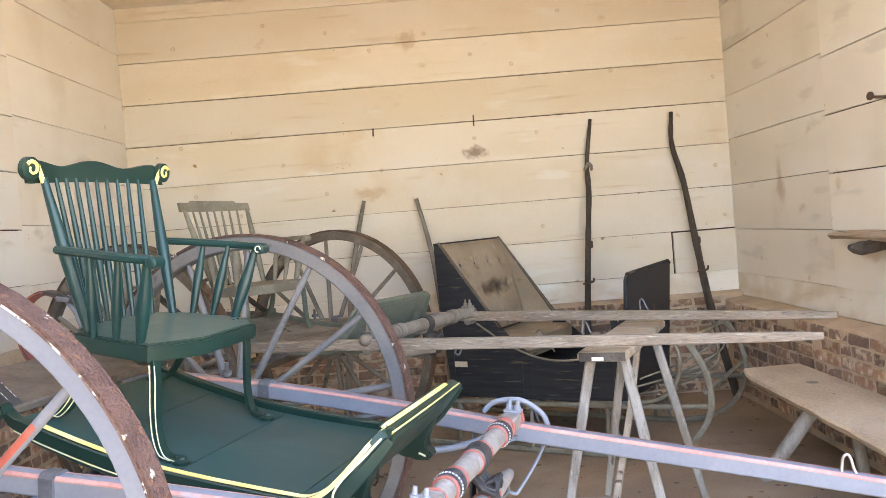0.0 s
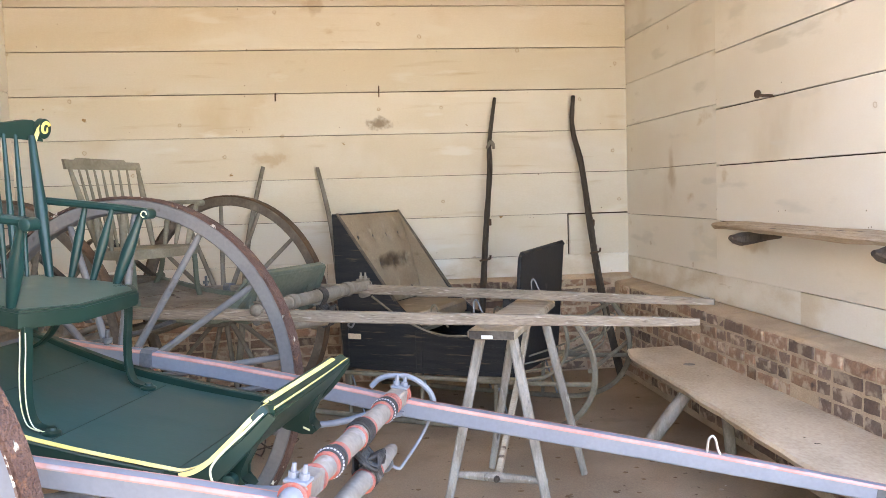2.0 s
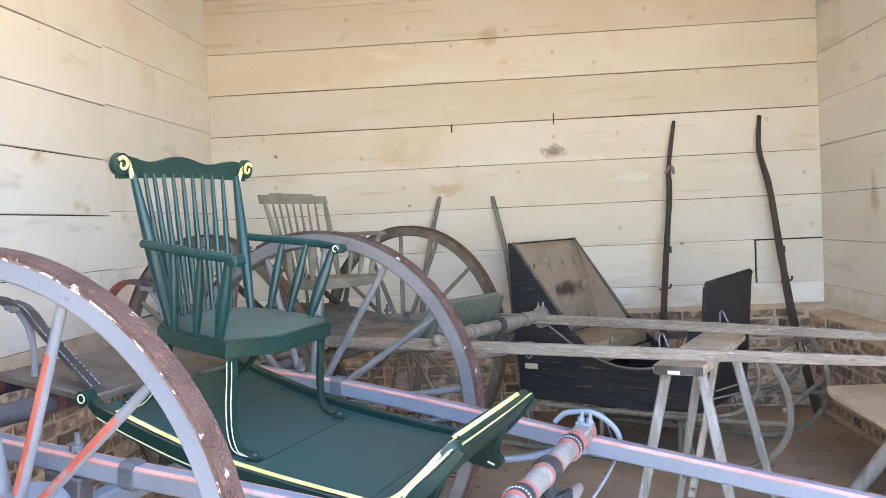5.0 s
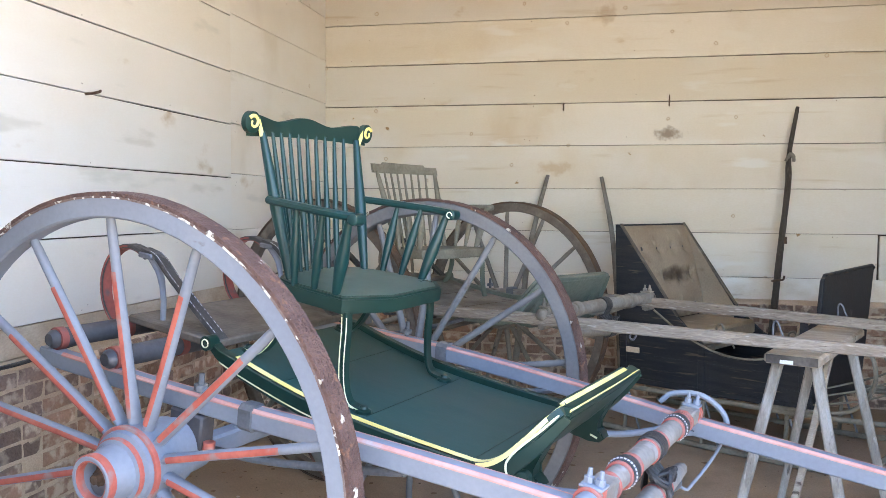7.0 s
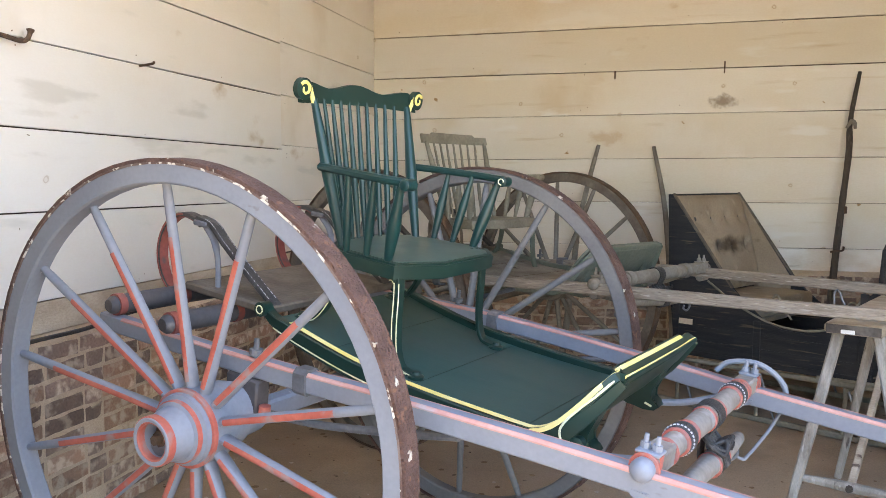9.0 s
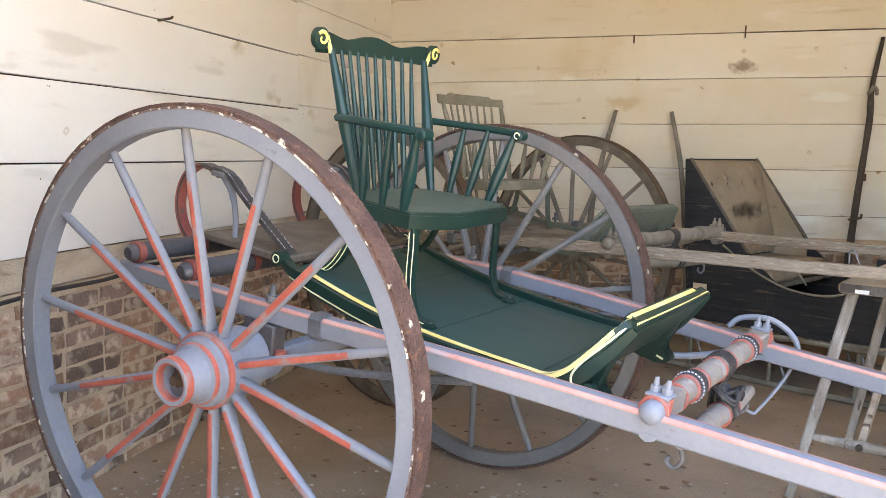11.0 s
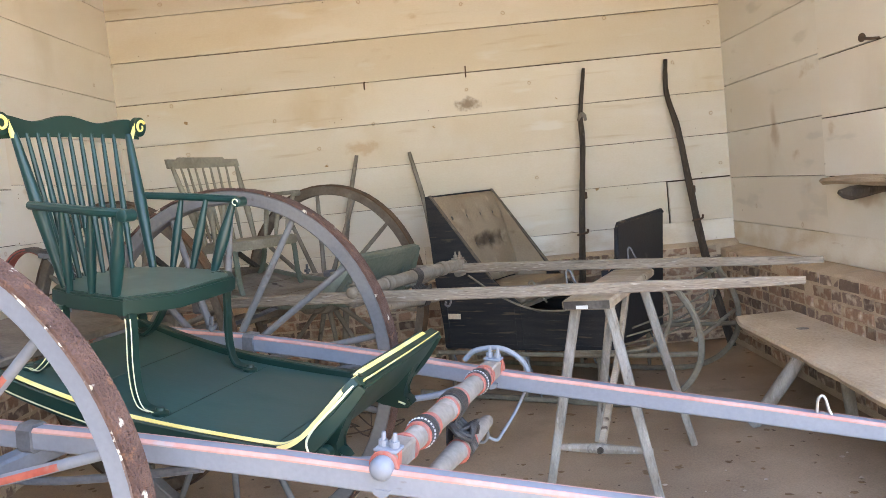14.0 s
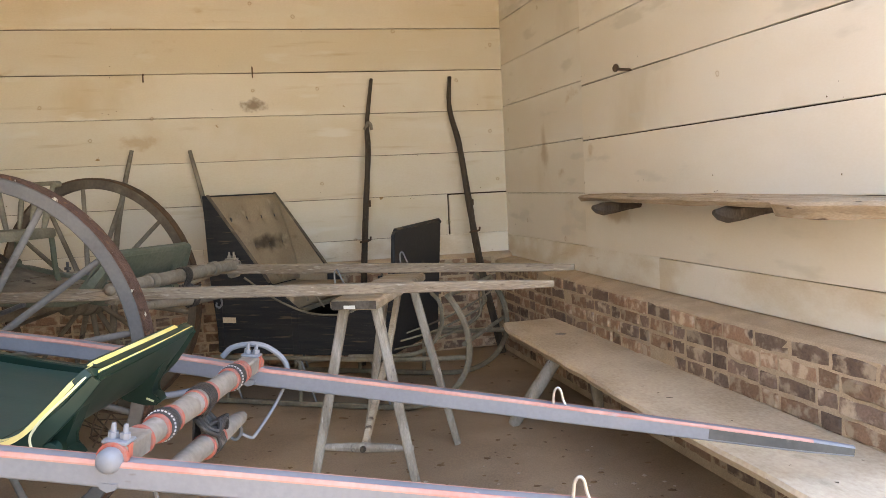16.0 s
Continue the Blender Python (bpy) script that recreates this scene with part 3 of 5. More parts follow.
def shaft_z(x, s, uneven):
    even = float(np.interp(x, (-0.7, -0.1, 0.5, 1.0, 3.1), (0.136, 0.152, 0.178, 0.189, 0.192)))
    return even + uneven * float(np.interp(x, (0.2, 1.2, 2.0, 3.1), (0.0, 0.008, 0.008, 0.006) if s < 0 else (0.0, -0.030, -0.014, 0.009)))


def riding_chair(m, R, c, label):
    car = thing("riding_chair", m, label, "carriage")
    for outer, (y, camber, toe, spin) in zip((-1, 1), c["wheels"]):
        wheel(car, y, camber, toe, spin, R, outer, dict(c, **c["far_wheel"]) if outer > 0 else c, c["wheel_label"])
    # axle bed and axle arms
    ax = part("axle", bar([(0, -0.60, -0.005), (0, 0.60, -0.005)], 0.055, 0.065), c["frame"], car)
    for s in (-1, 1):
        part("axle_arm", tube([(0, s * 0.59, 0), (0, s * 0.86, -0.008)], 0.03, 12), M_IRON, ax)
        part("axle_block", box(-0.055, 0.075, s * 0.555 - 0.028, s * 0.555 + 0.028, 0.026, 0.128, 0.006), c["rear"], ax)
        part("bolt", turned((0.035, s * 0.556, 0.0), (0.035, s * 0.556, 0.245), [(0, 0.009), (0.80, 0.009), (0.801, 0.02), (0.87, 0.02), (0.871, 0.009), (1, 0.008)], 8), M_IRON, ax)
        if c["line"]:
            part("painted_band", tube([(0.09, s * 0.56, 0.03), (0.09, s * 0.56, 0.032), (0.09, s * 0.56, 0.055), (0.09, s * 0.56, 0.057)], [0.01, 0.018, 0.018, 0.01], 10), c["line"], ax)
    # shafts
    xs = list(np.linspace(-0.66, 2.9, 34)) + [2.98, 3.05, 3.10]
    for s in (-1, 1):
        pts = [(x, s * shaft_y(x), shaft_z(x, s, c["uneven"])) for x in xs]
        taper = [float(np.interp(x, (-0.66, 1.2, 2.2, 2.95, 3.1), (0.95, 1.0, 0.92, 0.72, 0.5))) for x in xs]
        sh = part("shaft", sweep(bmesh.new(), pts, [rect(0.052 * k * c["thick"], 0.064 * k * c["thick"], 0.12) for k in taper]), c["shaft"], car)
        if c["line"]:
            b = bmesh.new()
            rows = []
            for (x, y, z), k in zip(pts, taper):
                if x > 3.04 or x < -0.64:
                    continue
                hh, ww = 0.032 * k * c["thick"], 0.026 * k * c["thick"]
                rows.append([[b.verts.new(q) for q in ((x, y - ww - 0.0012, z + hh * 0.66), (x, y - ww - 0.0012, z + hh * 0.80), (x, y - ww * 0.80, z + hh + 0.0012), (x, y - ww * 0.62, z + hh + 0.0012))],
                             [b.verts.new(q) for q in ((x, y + ww * 0.55, z + hh + 0.0015), (x, y + ww * 0.80, z + hh + 0.0015))]])
            for r0, r1 in zip(rows, rows[1:]):
                for g in range(2):
                    for j in range(len(r0[g]) - 1):
                        b.faces.new((r0[g][j], r0[g][j + 1], r1[g][j + 1], r1[g][j]))
            part("painted_line", b, M_PINK, sh)
        if c["line"]:
            tip = [(p, k) for p, k in zip(pts, taper) if p[0] > 2.68]
            part("shaft_tip", sweep(bmesh.new(), [p for p, _ in tip], [rect(0.055 * k * c["thick"], 0.0625 * k * c["thick"], 0.2) for _, k in tip]), M_TIP, sh, "dark worn tip")
        # iron loop on the shaft
        x = 2.22
        y, z = s * shaft_y(x), shaft_z(x, s, c["uneven"]) + 0.031
        part("shaft_loop", tube(spline([(x - 0.012, y, z - 0.006), (x - 0.013, y, z + 0.034), (x - 0.004, y, z + 0.049), (x + 0.007, y, z + 0.041), (x + 0.017, y, z + 0.014), (x + 0.027, y, z - 0.004)], 18), 0.0042, 8, (0, 1, 0)), M_STEEL if c["line"] else M_IRON, sh, "bent iron loop")
        part("clamp_band", bar([(0.20, s * 0.543, 0.165), (0.245, s * 0.543, 0.167)], 0.064, 0.076, c=0.2), M_IRON, sh)
    # cross bar: round in the middle, square at its ends, with collars and a strap
    zb = 0.214
    cb = part("cross_bar", turned((1.197, -0.40, zb), (1.197, 0.40, zb), [(0, 0.027), (0.04, 0.029), (0.3, 0.032), (0.5, 0.034), (0.7, 0.032), (0.96, 0.029), (1, 0.027)], 18), c["bar"], car)

    def collar(y, r, w, material, name, under):
        return part(name, hoop(r - 0.012, r, w, 28), material, under, m=Matrix.Translation((1.197, y, zb)))
    for s in (-1, 1):
        part("bar_knob", turned((1.197, s * 0.500, zb), (1.197, s * 0.548, zb), [(0, 0.025), (0.12, 0.028), (0.6, 0.028), (0.85, 0.022), (1, 0.012)], 18), c["frame"], cb)
        blk = part("bar_block", box(1.168, 1.226, s * 0.435 - 0.068, s * 0.435 + 0.068, zb - 0.026, zb + 0.030, 0.006), c["bar"], cb)
        if c["line"]:
            part("painted_line", box(1.166, 1.228, s * 0.485 - 0.010, s * 0.485 + 0.010, zb - 0.024, zb + 0.0312), c["line"], blk)
            for y in (0.505, 0.370):
                part("painted_band", hoop(0.020, 0.0365, 0.012, 24), c["line"], blk, m=Matrix.Translation((1.197, s * y, zb)))
        part("clamp_plate", box(1.168, 1.226, s * 0.480 - 0.026, s * 0.480 + 0.026, zb + 0.030, zb + 0.038, 0.002), c["frame"], cb)
        for dx in (-0.014, 0.014):
            part("bolt", turned((1.197 + dx, s * 0.480, zb + 0.036), (1.197 + dx, s * 0.480, zb + 0.072), [(0, 0.012), (0.45, 0.012), (0.46, 0.007), (1, 0.005)], 8), c["frame"], cb)
        part("clamp_plate", plate([(1.174, 0.166), (1.222, 0.166), (1.215, 0.150), (1.197, 0.143), (1.180, 0.150)], 1, s * 0.492 - 0.034, s * 0.492 + 0.034, 0.002), c["frame"], cb)
    for y in (-0.235, 0.295):
        st = collar(y, 0.0385, 0.046, M_DARKBAR if c["line"] else c["bar"], "strap_collar", cb)
        if c["line"]:
            collar(y, 0.0405, 0.018, M_LEATHER, "leather_band", cb)
            collar(y - 0.040, 0.0365, 0.014, c["line"], "painted_band", cb)
            collar(y + 0.045, 0.0365, 0.014, c["line"], "painted_band", cb)
            for q in range(26):
                an = 2 * math.pi * q / 26
                part("stitch", turned((1.197 + 0.0395 * math.cos(an), y - 0.020, zb + 0.0395 * math.sin(an)), (1.197 + 0.0395 * math.cos(an + 0.14), y - 0.020, zb + 0.0395 * math.sin(an + 0.14)), [(0, 0.0024), (1, 0.0024)], 5), M_STITCH, cb)
    if c["uneven"]:
        cb.matrix_basis = Matrix.Translation((1.197, 0, zb)) @ pose(0, 0, 0, -1.7) @ Matrix.Translation((-1.197, 0, -zb))
    # swingletree hung below on a knotted leather strap
    xs, zs, ys = 1.232, 0.092, 0.02
    sw = part("swingletree", turned((xs, -0.37, 0.116), (xs, 0.31, 0.077), [(0, 0.014), (0.03, 0.019), (0.3, 0.027), (0.62, 0.033), (0.8, 0.027), (0.97, 0.021), (1, 0.016)], 16), c["bar"], car)
    if c["line"]:
        for yy in (ys - 0.045, ys + 0.04):
            part("painted_band", hoop(0.018, 0.0355, 0.014, 24), c["line"], sw, m=Matrix.Translation((xs, yy, zs)))
        for yy in (ys - 0.05, ys + 0.05):
            collar(yy, 0.0365, 0.014, c["line"], "painted_band", cb)
    loop = [(1.197 + 0.038 * math.cos(q), ys, zb + 0.038 * math.sin(q)) for q in np.linspace(2.9, -0.7, 12)] + [(1.204, ys, 0.150), (1.260, ys, 0.116), (1.271, ys, zs), (1.254, ys, zs - 0.030), (1.227, ys, zs - 0.038), (1.200, ys, zs - 0.020), (1.192, ys, zs + 0.012), (1.190, ys, 0.160)]
    strap = part("leather_strap", sweep(bmesh.new(), loop, rect(0.006, 0.052), (0, 1, 0.01)), M_LEATHER, sw, "knotted black leather strap")
    for q in range(5):
        part("strap_coil", tube(spline([(1.204, ys - 0.045 + 0.022 * q, 0.165), (1.232 + 0.006 * q, ys - 0.06 + 0.028 * q, 0.150 - 0.008 * q), (1.264, ys - 0.03 + 0.016 * q, 0.125 + 0.008 * q), (1.254, ys + 0.012 * q, 0.155), (1.210, ys - 0.02 + 0.008 * q, 0.128)], 16), 0.0065, 6), M_LEATHER, strap)
    for yy, zs in ((-0.35, 0.114), (0.285, 0.078)):
        part("trace_hook", tube(spline([(1.232, yy, zs - 0.016), (1.240, yy, zs - 0.045), (1.224, yy, zs - 0.070), (1.204, yy, zs - 0.062), (1.208, yy, zs - 0.044)], 14), 0.0055, 7, (0, 1, 0)), M_IRON, sw)
    # iron rods to the cross bar
    for s in (-1, 1):
        part("stay_rod", tube(spline([(0.965, s * 0.27, 0.120), (1.05, s * 0.295, 0.138), (1.13, s * 0.325, 0.168), (1.19, s * 0.345, 0.198)], 10), 0.011, 8), c["frame"], car)
        part("stay_rod", tube(spline([(0.02, s * 0.50, 0.0), (0.25, s * 0.50, 0.03), (0.55, s * 0.50, 0.10), (0.72, s * 0.515, 0.15)], 12), 0.012, 8), M_IRON, car)
    if c["line"]:
        part("stay_hoop", tube(spline([(1.085, 0.515, 0.205), (1.12, 0.525, 0.242), (1.20, 0.535, 0.258), (1.26, 0.545, 0.236), (1.300, 0.55, 0.195), (1.305, 0.545, 0.14), (1.285, 0.50, 0.065), (1.245, 0.44, -0.02), (1.232, 0.425, -0.032), (1.200, 0.42, -0.02)], 40), [0.0095] * 20 + [0.0055] * 21, 8), c["frame"], car)
    # footboard: floor, rails, sloping dash
    prof = spline([(-0.10, 0, 0.235), (0.04, 0, 0.200), (0.27, 0, 0.160), (0.52, 0, 0.143), (0.85, 0, 0.139)], 26)
    hw = 0.345
    b = bmesh.new()
    rows = []
    for p in prof:
        rows.append([b.verts.new((p.x, y, p.z + dz)) for y, dz in ((-hw, -0.012), (-hw, 0.006), (hw, 0.006), (hw, -0.012))])
    for r0, r1 in zip(rows, rows[1:]):
        for j in range(4):
            b.faces.new((r0[j], r0[(j + 1) % 4], r1[(j + 1) % 4], r1[j]))
    b.faces.new(rows[0])
    b.faces.new(rows[-1][::-1])
    floor = part("footboard", b, c["floor"], car)
    for x0 in (0.12, 0.42, 0.80):
        z0 = float(np.interp(x0, [p.x for p in prof], [p.z for p in prof])) + 0.0065
        part("plank_seam", bar([(x0, -hw + 0.03, z0), (x0, hw - 0.03, z0)], 0.0022, 0.0016), c["seam"], floor)
    rise = [Vector(p) for p in ((0.85, 0, 0.139), (0.90, 0, 0.156), (0.937, 0, 0.188), (0.968, 0, 0.226), (1.002, 0, 0.272), (1.030, 0, 0.315), (1.046, 0, 0.340))]

    def rail_y(z):
        return 0.352 - 0.052 * max(0.0, min(1.0, (z - 0.22) / 0.12))
    for s in (-1, 1):
        y = s * 0.352
        line = [Vector((-0.135, 0, 0.252))] + [p.copy() for p in prof] + rise[1:]
        sec = [rect(0.034, float(np.interp(k / (len(line) - 1), (0, 0.12, 0.6, 0.85, 1), (0.03, 0.05, 0.062, 0.052, 0.030))), 0.12) for k in range(len(line))]
        rail = part("side_rail", sweep(bmesh.new(), [(p.x, s * rail_y(p.z), p.z) for p in line], sec), c["rail"], floor)
        part("rail_scroll", tube([(-0.145, y - 0.02, 0.262), (-0.145, y + 0.02, 0.262)], 0.024, 16), c["rail"], rail)
        if c["line"]:
            def along(dy, dz, w, lo, hi, material, nm, vertical=False, narrow=None, high=0.05):
                wide = (w, narrow or w)
                bb, rr = bmesh.new(), []
                for k, p in enumerate(line):
                    if not lo <= p.x <= hi:
                        continue
                    q, r = line[max(k - 1, 0)], line[min(k + 1, len(line) - 1)]
                    t = (r - q).normalized()
                    up = Vector((-t.z, 0, t.x))
                    w = float(np.interp(p.x, (0.80, 0.93), (wide[0], wide[1])))
                    base = Vector((p.x, s * (rail_y(p.z) if p.x > 0.7 else 0.352) + dy, p.z)) + up * float(np.interp(p.x, (0.8, 1.03), (dz, min(dz, high))))
                    rr.append([bb.verts.new(base + (up * w / 2 if vertical else Vector((0, w / 2, 0)))), bb.verts.new(base - (up * w / 2 if vertical else Vector((0, w / 2, 0))))])
                for r0, r1 in zip(rr, rr[1:]):
                    bb.faces.new((r0[0], r0[1], r1[1], r1[0]))
                part(nm, bb, material, rail)
            if s > 0:
                along(0.007, 0.031, 0.010, 0.82, 1.05, M_YELLOW, "yellow_line")
            along(-0.0182, -0.014, 0.005, -0.1, 0.62, M_CREAM, "cream_line", True)
            if s > 0:
                along(-0.0182, 0.010, 0.006, 0.84, 1.04, M_CREAM, "cream_line", True)
            part("cream_ring", tube([(-0.145 + 0.013 * math.cos(a), y - 0.0215, 0.262 + 0.013 * math.sin(a)) for a in np.linspace(0, 6.1, 20)], 0.0022, 6, (0, 1, 0)), M_CREAM, rail)
        # scrolled bracket under the dash
        br = part("dash_bracket", plate([(0.85, 0.128), (0.93, 0.172), (1.005, 0.262), (0.985, 0.208), (0.966, 0.168), (0.968, 0.143), (0.988, 0.138), (1.000, 0.124), (0.985, 0.108), (0.95, 0.103), (0.90, 0.110), (0.85, 0.120)], 1, s * 0.25 - 0.030, s * 0.25 + 0.030, 0.005), c["rail"], floor)
        if c["line"]:
            part("cream_line", tube([(0.955, s * 0.25 - 0.031, 0.128), (0.978, s * 0.25 - 0.031, 0.122)], 0.0035, 6, (0, 1, 0)), M_CREAM, br)
    b = bmesh.new()
    rows = []
    for p in rise:
        w = rail_y(p.z) - 0.014
        rows.append([b.verts.new((p.x + dx, y, p.z + dz)) for y, dx, dz in ((-w, 0.008, -0.010), (-w, -0.006, 0.006), (w, -0.006, 0.006), (w, 0.008, -0.010))])
    for r0, r1 in zip(rows, rows[1:]):
        for j in range(4):
            b.faces.new((r0[j], r0[(j + 1) % 4], r1[(j + 1) % 4], r1[j]))
    b.faces.new(rows[0])
    b.faces.new(rows[-1][::-1])
    dash = part("dash_board", b, c["rail"], floor)
    cap = part("dash_cap", bar([(1.040, -0.30, 0.350), (1.040, 0.304, 0.344)], 0.038, 0.022, (0.35, 0, 0.94)), c["rail"], dash)
    # the strip runs along the near rail, up the rise and round onto the cap
    run = [Vector((p.x, -0.352, p.z + 0.0335)) for p in line[3:] if p.x < 0.80]
    run += [Vector(p) for p in ((0.845, -0.352, 0.1735), (0.880, -0.352, 0.188), (0.910, -0.351, 0.211), (0.940, -0.347, 0.245), (0.974, -0.336, 0.289), (1.004, -0.320, 0.332), (1.024, -0.304, 0.359), (1.036, -0.27, 0.3665), (1.038, 0.0, 0.3635), (1.036, 0.305, 0.3585))]
    run = spline(run, 130)

    def strip(off, wide, thick, lift, start, material, nm):
        b, rows = bmesh.new(), []
        for k in range(1, len(run) - 1):
            p = run[k]
            if p.x < start:
                continue
            t = (run[k + 1] - run[k - 1]).normalized()
            f = max(0.0, min(1.0, (p.y + 0.305) / 0.05)) if p.x > 0.98 else 0.0
            left = Vector((0, 1, 0)).lerp(Vector((-0.94, 0, 0.35)), f)
            left = (left - t * left.dot(t)).normalized()
            up = t.cross(left).normalized()
            up = up if up.z > 0 else -up
            g = max(0.0, min(1.0, (p.x - 0.78) / 0.22))
            o, w = off[0] + (off[1] - off[0]) * g, (wide[0] + (wide[1] - wide[0]) * g) / 2
            rows.append([b.verts.new(p + left * (o + e * w) + up * (lift + h)) for e, h in ((-1, -thick), (-1, 0), (1, 0), (1, -thick))])
        for r0, r1 in zip(rows, rows[1:]):
            for q in range(4):
                b.faces.new((r0[q], r0[(q + 1) % 4], r1[(q + 1) % 4], r1[q]))
        b.faces.new(rows[0])
        b.faces.new(rows[-1][::-1])
        return part(nm, b, material, cap)
    # cheek between the strip and the lower edge of the near rail
    low = spline([(0.941, -0.369, 0.160), (0.930, -0.369, 0.188), (0.935, -0.369, 0.212), (0.960, -0.366, 0.250), (1.000, -0.352, 0.298), (1.030, -0.330, 0.338), (1.042, -0.315, 0.352)], 30)
    high = spline([(0.845, -0.369, 0.172), (0.880, -0.369, 0.187), (0.910, -0.368, 0.210), (0.940, -0.364, 0.244), (0.974, -0.353, 0.288), (1.004, -0.337, 0.331), (1.026, -0.319, 0.358)], 30)
    b, rows = bmesh.new(), []
    for p, q in zip(high, low):
        rows.append([b.verts.new(v) for v in (p, q, q + Vector((0, 0.034, 0)), p + Vector((0, 0.034, 0)))])
    for r0, r1 in zip(rows, rows[1:]):
        for q in range(4):
            b.faces.new((r0[q], r0[(q + 1) % 4], r1[(q + 1) % 4], r1[q]))
    b.faces.new(rows[0])
    b.faces.new(rows[-1][::-1])
    cheek = part("dash_cheek", b, c["rail"], floor)
    part("rail_foot", turned((0.975, -0.367, 0.168), (0.975, -0.335, 0.168), [(0, 0.012), (0.1, 0.019), (0.9, 0.019), (1, 0.012)], 14), c["rail"], floor)
    part("rail_foot", bar([(0.80, -0.352, 0.134), (0.90, -0.352, 0.138), (0.975, -0.352, 0.158)], 0.030, 0.030), c["rail"], floor)
    if c["line"]:
        part("cream_line", tube([p + Vector((0, -0.0030, 0)) for p in low], 0.0034, 6, (0, 1, 0)), M_CREAM, cheek)
        edge, rows = bmesh.new(), []
        for k, p in enumerate(high):
            t = (high[min(k + 1, 30)] - high[max(k - 1, 0)]).normalized()
            n = Vector((t.z, 0, -t.x))
            rows.append([edge.verts.new(p + n * d + Vector((0, -0.0045, 0))) for d in (-0.001, 0.0115)])
        for r0, r1 in zip(rows, rows[1:]):
            edge.faces.new((r0[0], r0[1], r1[1], r1[0]))
        part("yellow_line", edge, M_YELLOW, cheek)
        part("cream_line", tube([(1.053, -0.30, 0.3555), (1.054, 0.0, 0.352), (1.052, 0.304, 0.348)], 0.0040, 6), M_YELLOW, cap)
    if c["line"]:
        strip((0.0, 0.0), (0.034, 0.039), 0.022, -0.001, 0.80, c["rail"], "rail_strip")
        strip((-0.004, 0.006), (0.020, 0.0125), 0.002, 0.0012, -0.02, M_YELLOW, "yellow_line")
    # rear cross bars, luggage board, springs and braces
    for x in (-0.60, -0.33):
        rb = part("rear_bar", turned((x, -0.60, 0.203), (x, 0.60, 0.203), [(0, 0.020), (0.012, 0.030), (0.06, 0.033), (0.25, 0.034), (0.5, 0.036), (0.75, 0.034), (0.94, 0.033), (0.988, 0.030), (1, 0.020)], 16), c["rear"], car)
        for s in (-1, 1):
            for yy in (0.562, 0.30):
                if c["line"]:
                    part("painted_band", tube([(x, s * yy - 0.014, 0.203), (x, s * yy - 0.013, 0.203), (x, s * yy + 0.013, 0.203), (x, s * yy + 0.014, 0.203)], [0.02, 0.037, 0.037, 0.02], 16), M_MAROON, rb)
    part("luggage_board", box(-0.54, -0.13, -0.345, 0.345, 0.240, 0.268, 0.006), M_OLDRIM, car)
    for s in (-1, 1):
        y = s * 0.30
        arc = [(-0.585 + 0.135 * math.cos(a), y, 0.345 + 0.150 * math.sin(a)) for a in np.linspace(radians(265), radians(55), 22)]
        spg = part("c_spring", sweep(bmesh.new(), arc, rect(0.014, 0.042), (0, 1, 0)), M_LEATHER if c["line"] else c["bar"], car)
        if c["line"]:
            part("painted_line", sweep(bmesh.new(), [(-0.585 + 0.1262 * math.cos(a), y, 0.345 + 0.1412 * math.sin(a)) for a in np.linspace(radians(262), radians(70), 22)], rect(0.004, 0.036), (0, 1, 0)), M_MAROON, spg)
            part("painted_line", sweep(bmesh.new(), [(p[0], y - 0.0222, p[2]) for p in arc[:-4]], rect(0.006, 0.002), (0, 1, 0)), M_MAROON, spg)
        part("spring_brace", tube(spline([(-0.50, y, 0.47), (-0.45, y, 0.42), (-0.425, y, 0.34), (-0.42, y, 0.265)], 12), [0.012] * 6 + [0.010] * 7, 8, (0, 1, 0)), c["frame"], spg)
        part("strap_clip", box(-0.535, -0.470, y - 0.028, y + 0.028, 0.468, 0.487, 0.004), M_IRON, spg)
        br = part("leather_brace", sweep(bmesh.new(), spline([(-0.53, y, 0.492), (-0.46, y, 0.478), (-0.39, y, 0.425), (-0.27, y, 0.345), (-0.14, y, 0.262)], 16), rect(0.044, 0.016)), M_LEATHER, spg, "black leather brace with pale stitching")
        for e in (-0.016, 0.016):
            for q in range(26 if c["line"] else 0):
                f0, f1 = 0.16 + q * 0.0315, 0.16 + q * 0.0315 + 0.016
                k = spline([(-0.53, y + e, 0.5012), (-0.46, y + e, 0.4872), (-0.39, y + e, 0.4345), (-0.27, y + e, 0.3545), (-0.14, y + e, 0.2715)], 100)
                part("stitch", turned(k[int(f0 * 100)], k[int(f1 * 100)], [(0, 0.0015), (1, 0.0015)], 4), M_STITCH, br)
    windsor(car, c)
    return car


